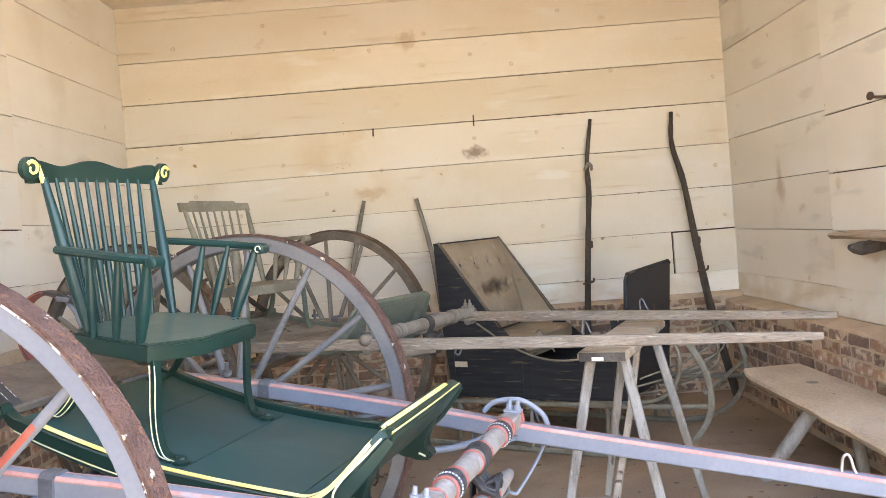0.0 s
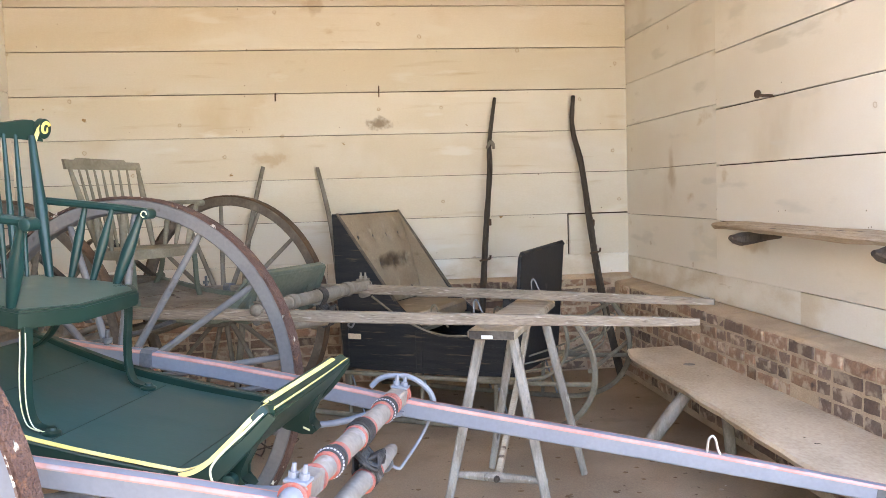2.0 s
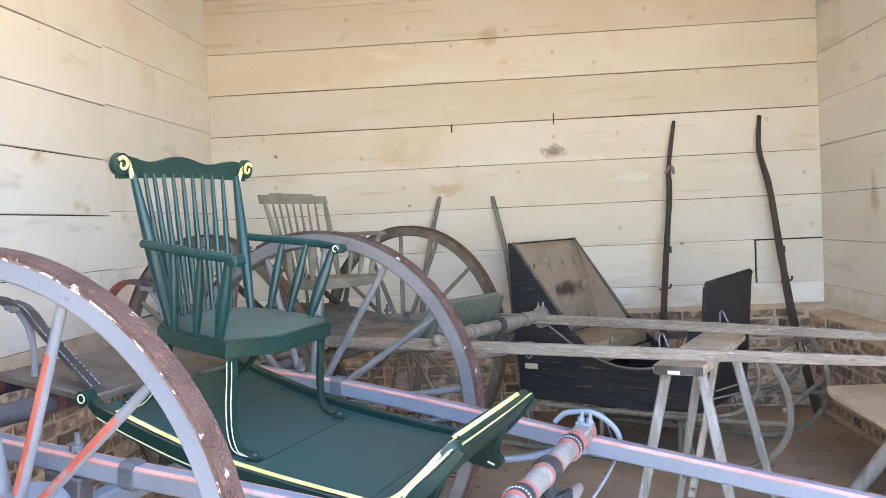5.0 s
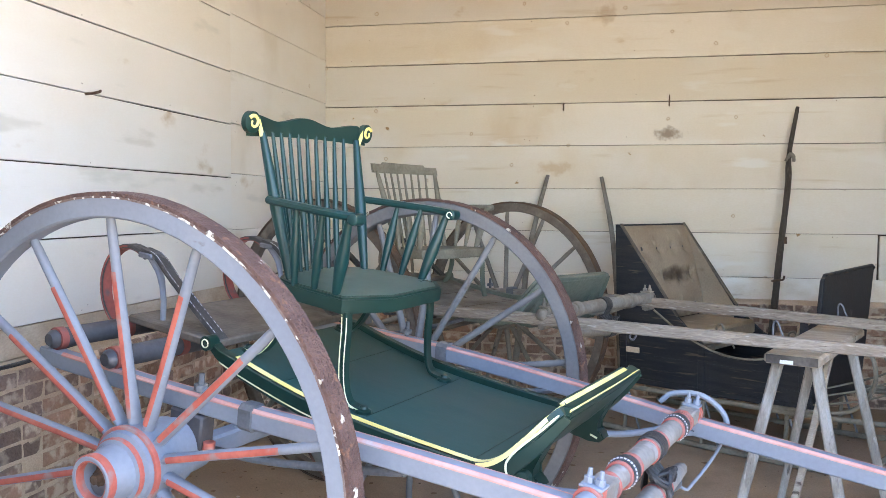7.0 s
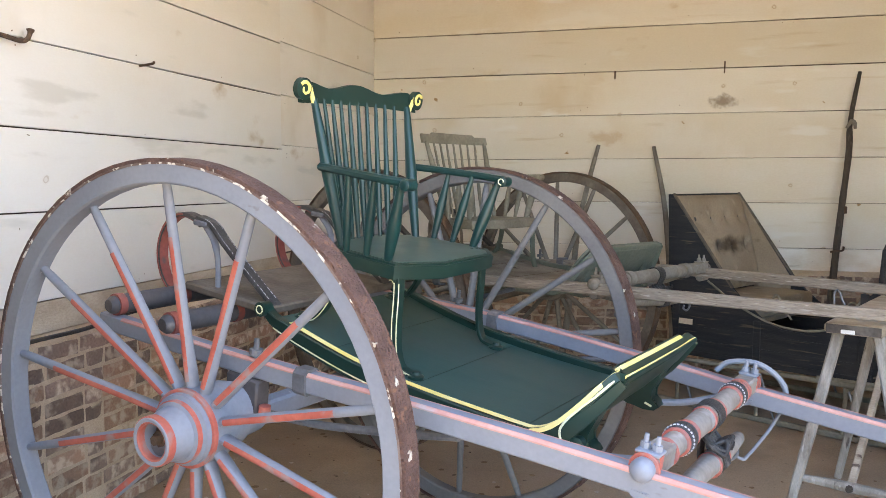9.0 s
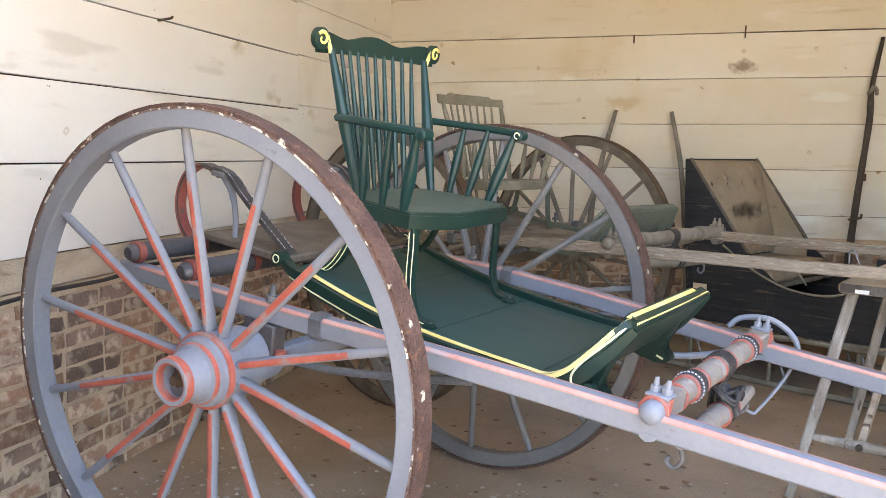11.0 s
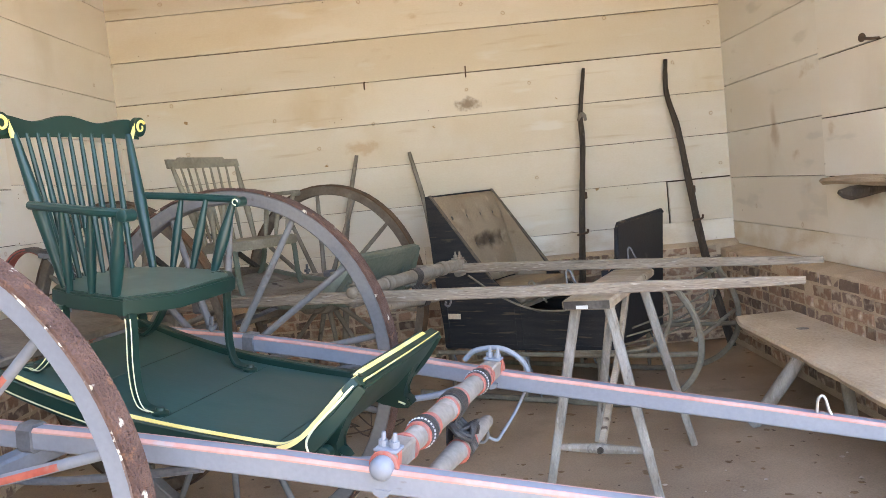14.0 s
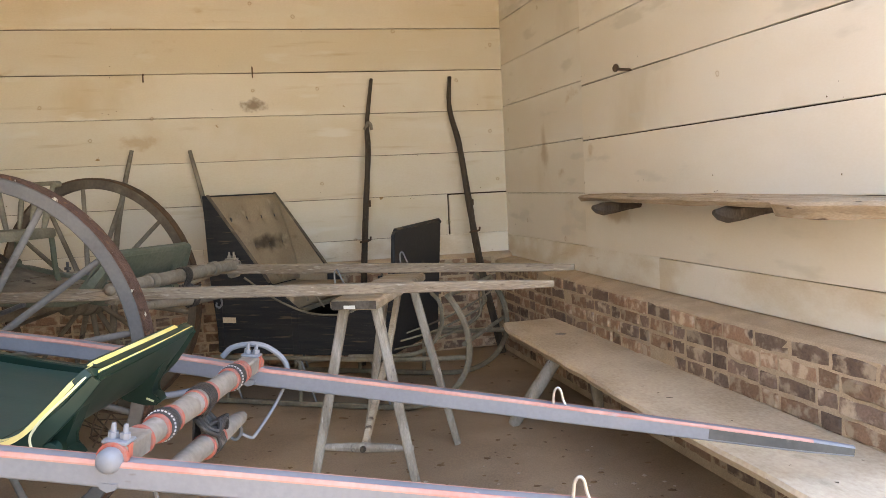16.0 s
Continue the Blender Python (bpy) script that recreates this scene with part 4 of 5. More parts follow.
def windsor(car, c):
    """The comb-backed armchair on bent iron legs."""
    back = [(0.10, 0.262), (0.0, 0.225), (-0.045, 0.15), (-0.06, 0.05)]
    out = [(0.364, 0.200), (0.300, 0.282)] + back + [(x, -y) for x, y in back[::-1]] + [(0.298, -0.278), (0.372, -0.105)]
    seat = part("seat", plate(out, 2, 0.440, 0.490, 0.006), c["seat"], car, m=Matrix.Translation(c["shift"]))
    # thin top layer; on the green chair its paler colour carries the sheen
    part("seat_saddle", plate([(x * 0.93 + 0.010, y * 0.93) for x, y in out], 2, 0.4895, 0.4925, 0.0015), M_SEATGREEN if c["scroll"] else c["seat"], seat)
    # back posts and spindles, raked back, spread at the top
    for s in (-1, 1):
        part("back_post", turned((0.035, s * 0.205, 0.485), (-0.098, s * 0.252, 0.945), [(0, 0.013), (0.10, 0.015), (0.35, 0.019), (0.50, 0.021), (0.62, 0.018), (0.85, 0.014), (1, 0.011)], 12), c["stick"], seat)
    n = 9 if c["scroll"] else 7
    for k in range(n):
        u = (k + 1) / (n + 1) * 2 - 1
        bow = 0.022 * (1 - u * u)
        part("back_spindle", turned((0.005 - 0.040 * (1 - u * u), u * 0.190, 0.487), (-0.102 - bow, u * 0.238, 0.945), [(0, 0.007), (0.25, 0.0105), (0.40, 0.0115), (0.62, 0.009), (1, 0.006)], 9), c["stick"], seat)
    # crest rail with scrolled ears
    n = 36
    b = bmesh.new()
    rows = []
    for k in range(n + 1):
        u = k / n * 2 - 1
        y = u * (0.306 if c["scroll"] else 0.278)
        bow = -0.024 * (1 - u * u)
        lift = 0.010 * math.cos(u * math.pi * 2.2) + 0.006 * (1 - u * u) if abs(u) < 0.9 else 0.004
        z1 = (0.986 + lift) if c["scroll"] else 0.985 + (0.012 if abs(u) < 0.62 else 0.0) - 0.004 * u
        z0 = 0.928 + 0.006 * (1 - u * u) if c["scroll"] else 0.935
        x = -0.104 + bow
        rows.append([b.verts.new(q) for q in ((x + 0.010, y, z0), (x - 0.004, y, z1), (x - 0.022, y, z1), (x - 0.010, y, z0))])
    for r0, r1 in zip(rows, rows[1:]):
        for j in range(4):
            b.faces.new((r0[j], r0[(j + 1) % 4], r1[(j + 1) % 4], r1[j]))
    b.faces.new(rows[0])
    b.faces.new(rows[-1][::-1])
    crest = part("crest_rail", b, c["crest"], seat)
    if c["scroll"]:
        for s in (-1, 1):
            part("crest_ear", tube([(-0.088, s * 0.305, 0.972), (-0.090, s * 0.305, 0.972), (-0.108, s * 0.305, 0.972), (-0.110, s * 0.305, 0.972)], [0.028, 0.034, 0.034, 0.028], 22), c["crest"], crest)
            sp = [(-0.0865, s * (0.305 + (0.023 - 0.0024 * a) * math.cos(a + 0.6)), 0.972 + (0.023 - 0.0024 * a) * math.sin(a + 0.6)) for a in np.linspace(0, 6.2, 30)]
            part("yellow_scroll", tube(sp, [float(np.interp(k, (0, 12, 29), (0.0062, 0.0052, 0.003))) for k in range(30)], 6, (1, 0, 0)), M_YELLOW, crest)
            part("yellow_scroll", plate([(s * 0.276, 0.985), (s * 0.288, 0.975), (s * 0.280, 0.960), (s * 0.268, 0.930), (s * 0.250, 0.932), (s * 0.262, 0.955)], 0, -0.0935, -0.0885), M_YELLOW, crest)
    # arms and their sticks
    for s in (-1, 1):
        pts = spline([(-0.05, s * 0.245, 0.735), (0.08, s * 0.275, 0.737), (0.22, s * 0.297, 0.738), (0.315, s * 0.290, 0.738)], 14)
        arm = part("arm", sweep(bmesh.new(), pts, [rect(w, 0.024, 0.3) for w in np.interp(np.linspace(0, 1, 15), (0, 0.5, 0.85, 1), (0.030, 0.036, 0.040, 0.034))]), c["stick"] if c["scroll"] else c["seat"], seat)
        part("arm_knuckle", turned((0.325, s * 0.288 - 0.026, 0.732), (0.325, s * 0.288 + 0.026, 0.732), [(0, 0.011), (0.08, 0.018), (0.92, 0.018), (1, 0.011)], 14), c["stick"] if c["scroll"] else c["seat"], arm)
        if c["scroll"] and s > 0:
            part("cream_ring", tube([(0.325 + 0.010 * math.cos(a), s * 0.288 - 0.0268, 0.732 + 0.010 * math.sin(a)) for a in np.linspace(0, 5.0, 16)], 0.0022, 6, (0, 1, 0)), M_CREAM, arm)
        part("arm_post", turned((0.250, s * 0.248, 0.485), (0.300, s * 0.290, 0.730), [(0, 0.012), (0.12, 0.016), (0.45, 0.022), (0.62, 0.019), (0.8, 0.014), (1, 0.012)], 12), c["stick"], arm)
        for x0, x1 in ((0.165, 0.195), (0.085, 0.095)):
            part("arm_spindle", turned((x0, s * 0.246, 0.485), (x1, s * 0.284, 0.732), [(0, 0.010), (0.3, 0.015), (0.55, 0.016), (0.8, 0.011), (1, 0.008)], 10), c["stick"], arm)
    # bent iron legs to the footboard
    for s in (-1, 1):
        y = s * 0.245
        for pts in ([(0.300, y, 0.445), (0.305, y, 0.385), (0.308, y, 0.300), (0.318, y, 0.225), (0.338, y, 0.178), (0.365, y, 0.166), (0.395, y, 0.164)],
                    [(0.06, y, 0.445), (0.062, y, 0.400), (0.045, y, 0.335), (0.01, y, 0.275), (-0.03, y, 0.238), (-0.06, y, 0.242), (-0.075, y, 0.24)]):
            ln = spline(pts, 24)
            leg = part("iron_leg", sweep(bmesh.new(), ln, rect(0.012, 0.034, 0.1), (0, 1, 0)), c["rail"], seat)
            part("leg_foot", turned((ln[-1].x, y, ln[-1].z - 0.014), (ln[-1].x, y, ln[-1].z + 0.012), [(0, 0.026), (0.5, 0.026), (0.7, 0.015), (1, 0.012)], 12), c["rail"], leg)
            if c["scroll"] and s < 0:
                for e in (-0.004, 0.004):
                    part("cream_line", tube([(p.x + e * 2.2, y - 0.0178, p.z) for p in ln[1:-2]], 0.0018, 5, (0, 1, 0)), M_CREAM, leg)


GREENCAR = dict(far_wheel=dict(rim=M_FARGREY, spoke=M_FARGREY, hub=M_FARGREY), deep=0.060, uneven=1.0, thick=0.93, roll=1.0, wheels=((-0.793, 1.46, 4.55, 4.6), (0.785, -2.8, -1.75, 8.5)), rim=M_GREY, tyre=M_TYRE, hub=M_GREY, spoke=M_GREY, line=M_RED, frame=M_GREY, shaft=M_GREY, bar=M_OLDBAR, rear=M_DARKBAR, floor=M_FLOORGREEN, seam=M_GREEN, rail=M_GREEN, seat=M_GREEN, stick=M_TEAL, crest=M_GREEN, scroll=True, shift=(0, 0, 0), wheel_label="blue-grey spoked wheel with salmon red lines and a rusty tyre")
OLDCAR = dict(far_wheel={}, deep=0.046, uneven=0.0, thick=0.8, roll=0.0, wheels=((-0.835, 0.5, 0.0, 9.0), (0.835, -0.5, 0.0, 9.0)), rim=M_OLDRIM, tyre=M_RUST, hub=M_OLD, spoke=M_OLD, line=None, frame=M_OLD, shaft=M_OLDSHAFT, bar=M_OLD, rear=M_OLD, floor=M_OLD, seam=M_RUST, rail=M_OLDGREEN, seat=M_OLDSEAT, stick=M_OLDSEAT, crest=M_OLDSEAT, scroll=False, shift=(-0.085, 0, -0.028), wheel_label="dusty grey-brown spoked wooden wheel")
riding_chair(pose(1.316, -3.843, 0.742, 0, 0, -17.9) @ pose(0, 0, 0, 0, 8.3, 0) @ pose(0, 0, 0, 1.0, 0, 0), 0.747, GREENCAR, "two-wheeled riding chair with glossy dark green Windsor seat, blue-grey wheels")
riding_chair(pose(1.267, -1.716, 0.746, 0, 0, -30.1), 0.746, OLDCAR, "dusty unpainted grey riding chair with weathered wheels and peeling shafts")


# ---- sleigh ----
def sleigh():
    """Local frame: x towards the dash, y to the far side, z up from the floor, from the top of the seat back."""
    s0 = thing("sleigh", pose(2.625, -0.689, 0, 0, 0, -31.75), "dusty black box sleigh with tufted tan seat back and bent runners", "sleigh")
    hw = 0.425
    curve = [(0.415, 0.778), (0.50, 0.70), (0.60, 0.615), (0.72, 0.565), (0.86, 0.555), (0.98, 0.585), (1.08, 0.655), (1.15, 0.75)]
    side_out = [(0.03, 0.325), (1.20, 0.325), (1.245, 0.66), (1.255, 0.86)] + curve[::-1] + [(0.0, 1.345), (-0.035, 1.345), (-0.015, 0.8)]
    for s in (-1, 1):
        sd = part("side_panel", plate(side_out, 1, s * hw - 0.011, s * hw + 0.011, 0.003), M_BLACK, s0, smooth=False)
        part("arm_edge", bar([(0.0, s * hw, 1.348), (0.20, s * hw, 1.075), (0.415, s * hw, 0.781)], 0.026, 0.010), M_OLDRIM, sd)
        for x, z1 in ((0.045, 0.72), (0.585, 0.60), (1.185, 0.82)):
            part("stile", box(x - 0.022, x + 0.022, s * (hw + 0.011), s * (hw + 0.022), 0.330, z1, 0.003), M_BLACK, sd)
        for z in (0.345, ):
            part("rail", box(0.03, 1.20, s * (hw + 0.011), s * (hw + 0.020), z - 0.018, z + 0.018, 0.003), M_BLACK, sd)
        for z in (0.43, 0.515):
            part("plank_groove", box(0.07, 1.16, s * (hw + 0.0095), s * (hw + 0.0122), z - 0.002, z + 0.002), M_DASH, sd)
    part("floor_panel", box(0.03, 1.20, -hw, hw, 0.325, 0.345), M_BLACK, s0)
    part("back_panel", bar([(-0.018, 0, 1.345), (0.02, 0, 0.34)], 2 * hw - 0.024, 0.02, (1, 0, 0.04)) , M_BLACK, s0)
    # upholstered back: a padded sheet, drawn in at its buttons
    nu, nv = 44, 40
    buttons = [(u, v) for v in (0.25, 0.56, 0.88) for u in (0.16, 0.39, 0.62, 0.84)]
    b = bmesh.new()
    grid = []
    for j in range(nv + 1):
        row = []
        for i in range(nu + 1):
            u, v = i / nu, j / nv
            puff = 0.050 * (1 - (2 * u - 1) ** 8) * (1 - (2 * v - 1) ** 10)
            for bu, bv in buttons:
                d = math.hypot((u - bu) * 0.83, (v - bv) * 0.62)
                puff -= 0.048 * math.exp(-(d / 0.024) ** 2) + 0.022 * math.exp(-(d / 0.07) ** 2)
            x = 0.012 + 0.17 * v + 0.04 * math.sin(v * 3.1) * 0.3
            row.append(b.verts.new((x + puff * 0.95, (2 * u - 1) * (hw - 0.014), 1.335 - 0.62 * v + puff * 0.25)))
        grid.append(row)
    for j in range(nv):
        for i in range(nu):
            b.faces.new((grid[j][i], grid[j][i + 1], grid[j + 1][i + 1], grid[j + 1][i]))
    back = part("seat_back", b, M_UPH, s0, "tan upholstery with button tufts and dark stains")
    for bu, bv in buttons:
        x = 0.012 + 0.17 * bv + 0.012
        part("button", turned((x - 0.006, (2 * bu - 1) * (hw - 0.014), 1.335 - 0.62 * bv), (x + 0.008, (2 * bu - 1) * (hw - 0.014), 1.338 - 0.62 * bv), [(0, 0.015), (0.7, 0.015), (1, 0.006)], 8), M_LEATHER, back)
    for s in (-1, 1):
        part("side_lining", plate([(0.02, 1.325), (0.405, 0.775), (0.40, 0.64), (0.16, 0.64)], 1, s * (hw - 0.02) - 0.006, s * (hw - 0.02) + 0.006, 0.002), M_UPH, back)
    part("seat_cushion", box(0.12, 0.56, -hw + 0.02, hw - 0.02, 0.60, 0.70, 0.02), M_UPH, s0)
    part("seat_board", box(0.10, 0.58, -hw + 0.012, hw - 0.012, 0.575, 0.599), M_SLAT, s0)
    # dash board, leaning forward
    b = plate([(-hw - 0.006, 0.33), (hw + 0.006, 0.33), (hw + 0.01, 1.09), (hw - 0.02, 1.105), (-hw + 0.02, 1.085), (-hw - 0.01, 1.06)], 0, 0, 0.022, 0.004)
    for v in b.verts:
        v.co.x += 1.205 + 0.055 * (v.co.z - 0.33) / 0.75
    dash = part("dash_board", b, M_DASH, s0)
    part("dash_welt", tube([(1.255, -hw - 0.008, 0.72), (1.272, -hw - 0.008, 1.06), (1.275, -hw + 0.02, 1.088), (1.277, hw - 0.02, 1.106), (1.277, hw + 0.01, 1.09)], 0.012, 8, (1, 0, 0.1)), M_BLACK, dash)
    # runners and struts
    for s in (-1, 1):
        y = s * (hw + 0.03)
        ctrl = [(-0.20, y, 0.022), (0.3, y, 0.018), (0.9, y, 0.018), (1.35, y, 0.03), (1.58, y, 0.115), (1.70, y, 0.27), (1.72, y, 0.44), (1.68, y, 0.58), (1.60, y, 0.71)]
        part("runner", sweep(bmesh.new(), spline(ctrl, 48), rect(0.034, 0.030, 0.25), (0, 1, 0)), M_SLAT, s0)
        part("rail", tube(spline([(-0.03, y, 0.300), (0.6, y, 0.305), (1.2, y, 0.312), (1.70, y, 0.335)], 20), 0.015, 8), M_SLAT, s0)
        part("rail", tube(spline([(0.95, y, 0.325), (1.35, y, 0.345), (1.50, y, 0.42), (1.56, y, 0.54), (1.55, y, 0.66), (1.50, y, 0.72)], 24), 0.012, 8, (0, 1, 0)), M_SLAT, s0)
        for x in (0.07, 0.60, 1.10):
            part("strut", tube([(x, y, 0.03), (x + 0.01, y, 0.30)], 0.013, 8), M_SLAT, s0)
            part("strut", tube([(x + 0.11, y, 0.03), (x + 0.02, y, 0.29)], 0.007, 6), M_IRON, s0)
    for x, z in ((-0.02, 0.285), (0.60, 0.285), (1.12, 0.285), (1.70, 0.42), (1.61, 0.70)):
        part("cross_rod", tube([(x, -hw - 0.06, z), (x, hw + 0.06, z)], 0.013, 8), M_SLAT, s0)
    for k in range(3):
        part("bent_rod", tube(spline([(1.22, -0.40 + 0.1 * k, 0.36 + 0.03 * k), (1.45, -0.25 + 0.12 * k, 0.40 + 0.05 * k), (1.66, -0.05 + 0.15 * k, 0.50 + 0.06 * k), (1.62, 0.15 + 0.10 * k, 0.64)], 20), 0.006, 6), M_SLAT, s0)
    part("paper_tag", box(0.07, 0.165, -hw - 0.026, -hw - 0.0225, 0.525, 0.56), M_BENCH, s0)
    for x in (0.70, 1.13):
        part("rein_loop", tube(spline([(x - 0.05, -hw + 0.05, 0.66), (x - 0.045, -hw + 0.03, 0.74), (x - 0.01, -hw + 0.02, 0.76), (x + 0.02, -hw + 0.02, 0.70), (x + 0.06, -hw + 0.05, 0.62)], 18), 0.006, 6), M_SLAT, s0)
    return s0


sleigh()
rope = part("rope", tube(spline([(2.60, -1.44, 0.84), (2.78, -1.50, 0.70), (2.98, -1.62, 0.615), (3.18, -1.72, 0.615), (3.32, -1.72, 0.70), (3.42, -1.60, 0.82)], 30), 0.0065, 8), M_SLAT)
tagged(rope, "sagging grey rope over the open side of the sleigh", "rope")


# ---- sawhorse ----
def sawhorse():
    a = math.degrees(math.atan2(0.78, 0.345))
    sh = thing("sawhorse", pose(3.237, -2.62, 0, 0, 0, a), "worn grey sawhorse with splayed legs and a dusty plank top", "sawhorse")
    top = part("top_plank", box(-0.563, 0.42, -0.150, 0.064, 0.840, 0.884, 0.011), M_SAW, sh)
    part("end_grain", box(-0.5655, -0.5625, -0.140, 0.054, 0.845, 0.879), M_SAWEND, top, "dark end grain")
    part("label_plate", box(-0.569, -0.5654, -0.050, 0.000, 0.846, 0.861, 0.001), M_LABEL, top, "small white label")
    for sx, x0, x1 in ((-1, -0.47, -0.62), (1, 0.25, 0.275)):
        feet = []
        for sy in (-1, 1):
            p0, p1 = Vector((x0, -0.043 + sy * 0.070, 0.842)), Vector((x1, -0.063 + sy * 0.245, 0.0))
            part("leg", sweep(bmesh.new(), [p1, p1.lerp(p0, 0.5), p0], [rect(0.032, 0.034, 0.2), rect(0.039, 0.040, 0.2), rect(0.041, 0.042, 0.2)], (1, 0, 0)), M_SAWLEG, sh)
            feet.append((p0, p1))
        s = 0.70
        q0, q1 = feet[0][0].lerp(feet[0][1], s), feet[1][0].lerp(feet[1][1], s)
        if sx < 0:
            part("stretcher", turned(q0 + Vector((0.01, -0.02, 0)), q1 + Vector((0.01, 0.02, 0)), [(0, 0.012), (0.15, 0.016), (0.5, 0.022), (0.85, 0.016), (1, 0.012)], 8), M_SAWLEG, sh)
            part("peg", turned((q0 + q1) / 2 + Vector((-0.030, 0, 0)), (q0 + q1) / 2 + Vector((0.02, 0, 0)), [(0, 0.010), (0.3, 0.014), (1, 0.014)], 8), M_DARKWOOD, sh)
            mid = (q0 + q1) / 2
    part("brace", bar([mid + Vector((0.02, 0, 0.01)), Vector((-0.02, -0.03, 0.52)), Vector((0.24, -0.04, 0.80))], 0.026, 0.036), M_SAW, sh)
    return sh


sawhorse()


# ---- bench along the east wall ----
def bench():
    be = thing("bench", pose(4.40, -3.0, 0), "long dusty plank bench with a wavy waney edge on round legs", "bench")
    b = bmesh.new()
    rows = []
    n = 60
    for k in range(n + 1):
        y = 1.60 - 3.55 * k / n
        lo = -0.20 + 0.018 * noise.noise((y * 1.1, 3, 0)) + 0.012 * noise.noise((y * 5, 1, 0)) + (0.05 * max(0, 1 - (k / 4)) if k < 4 else 0)
        lo += float(np.interp(y, (-2.2, -1.2, -0.6, 0.5, 1.3, 1.6), (-0.055, -0.06, -0.06, -0.03, -0.01, 0.0)))
        z1 = 0.418 - 0.012 * k / n
        rows.append([b.verts.new(q) for q in ((lo + 0.018, y, z1 - 0.046), (lo - 0.004, y, z1 - 0.014), (lo + 0.006, y, z1), (0.198, y, z1 + 0.004), (0.198, y, z1 - 0.046))])
    for r0, r1 in zip(rows, rows[1:]):
        for j in range(5):
            b.faces.new((r0[j], r0[(j + 1) % 5], r1[(j + 1) % 5], r1[j]))
    b.faces.new(rows[0])
    b.faces.new(rows[-1][::-1])
    plank = part("plank", b, M_BENCH, be)
    part("knot", turned((0.03, 1.05, 0.410), (0.03, 1.05, 0.424), [(0, 0.04), (0.6, 0.036), (1, 0.01)], 10), M_SAWLEG, plank)
    for y in (0.62, -1.75):
        part("leg", turned((-0.40, y + 0.10, 0.0), (-0.16, y, 0.375), [(0, 0.028), (0.05, 0.034), (0.6, 0.038), (1, 0.034)], 14), M_SAWLEG, be)
        part("leg", turned((0.10, y + 0.05, 0.0), (0.04, y, 0.375), [(0, 0.030), (1, 0.033)], 12), M_SAWLEG, be)
    return be


bench()


# ---- shelf on the east wall ----
def shelf():
    sh = thing("wall_shelf", pose(WIDE, -3.0, 0), "rough split-wood shelf plank on two dark pegs", "shelf")
    b = bmesh.new()
    rows = []
    n = 70
    for k in range(n + 1):
        y = 1.16 - 2.74 * k / n
        reach = float(np.interp(y, (-1.72, -1.5, -1.2, -1.02, -0.90, -0.55, 0.2, 0.9, 1.1, 1.16), (0.30, 0.31, 0.33, 0.32, 0.24, 0.25, 0.235, 0.20, 0.165, 0.12)))
        reach += 0.008 * noise.noise((y * 7, 0, 2))
        z1 = 1.245 - 0.010 * (1.16 - y) / 3.0 + 0.006 * noise.noise((y * 3, 8, 0))
        th = 0.032 + 0.012 * noise.noise((y * 2.2, 5, 5)) + (0.026 if y < -0.98 else 0.0)
        rows.append([b.verts.new(q) for q in ((-reach, y, z1 - 0.012), (-reach + 0.012, y, z1), (-0.006, y, z1 + 0.006), (-0.006, y, z1 - th), (-reach + 0.02, y, z1 - th))])
    for r0, r1 in zip(rows, rows[1:]):
        for j in range(5):
            b.faces.new((r0[j], r0[(j + 1) % 5], r1[(j + 1) % 5], r1[j]))
    b.faces.new(rows[0])
    b.faces.new(rows[-1][::-1])
    part("plank", b, M_SHELF, sh)
    for y in (0.60, -0.60):
        pts = [(-0.004, y, 1.190), (-0.08, y, 1.186), (-0.16, y, 1.180), (-0.225, y, 1.174), (-0.262, y, 1.177), (-0.284, y, 1.186)]
        part("bracket", sweep(bmesh.new(), pts, [rect(0.05, 0.036, 0.3), rect(0.052, 0.046, 0.3), rect(0.056, 0.064, 0.3), rect(0.056, 0.070, 0.35), rect(0.044, 0.048, 0.4), rect(0.03, 0.022, 0.4)]), M_DARKWOOD, sh, "dark worn peg")
    return sh


shelf()


# ---- poles and bent sticks leaning on the north wall ----
def pole(pts, r0, r1, label, clip=0.9, fork=0.0):
    ln = spline(pts, 30)
    rr = [float(np.interp(k / 30, (0, 0.7, 1), (r0, (r0 + r1) / 2, r1))) * (1 + 0.16 * noise.noise((k * 0.7, pts[0][0], 0))) for k in range(31)]
    p = thing("pole", Matrix.Translation(ln[0]), label, "pole", "poles leaning on the wall")
    part("stem", tube([q - ln[0] for q in ln], rr, 9, (0, 1, 0)), M_DARKWOOD, p)
    q = next(v for v in ln if v.z > clip) - ln[0]
    part("iron_clip", tube(spline([q + Vector((-0.036, -0.012, -0.006)), q + Vector((-0.02, -0.03, 0)), q + Vector((0.022, -0.03, 0.004)), q + Vector((0.042, -0.012, 0.010)), q + Vector((0.046, -0.012, 0.034))], 14), 0.008, 7, (0.1, 0.2, 1)), M_RUST, p)
    q = next(v for v in ln if v.z > clip + 0.28) - ln[0]
    part("iron_clip", box(q.x + 0.014, q.x + 0.036, q.y - 0.016, q.y + 0.006, q.z - 0.03, q.z + 0.022, 0.004), M_RUST, p)
    if fork:
        q = next(v for v in ln if v.z > fork) - ln[0]
        part("fork", tube(spline([q + Vector((-0.022, -0.008, -0.05)), q + Vector((0.004, -0.022, 0.0)), q + Vector((0.028, -0.012, -0.022)), q + Vector((0.034, 0.0, -0.05))], 12), [0.013] * 4 + [0.016] * 5 + [0.012] * 4, 7, (0, 1, 0)), M_OLD, p, "pale split fork")
    return p


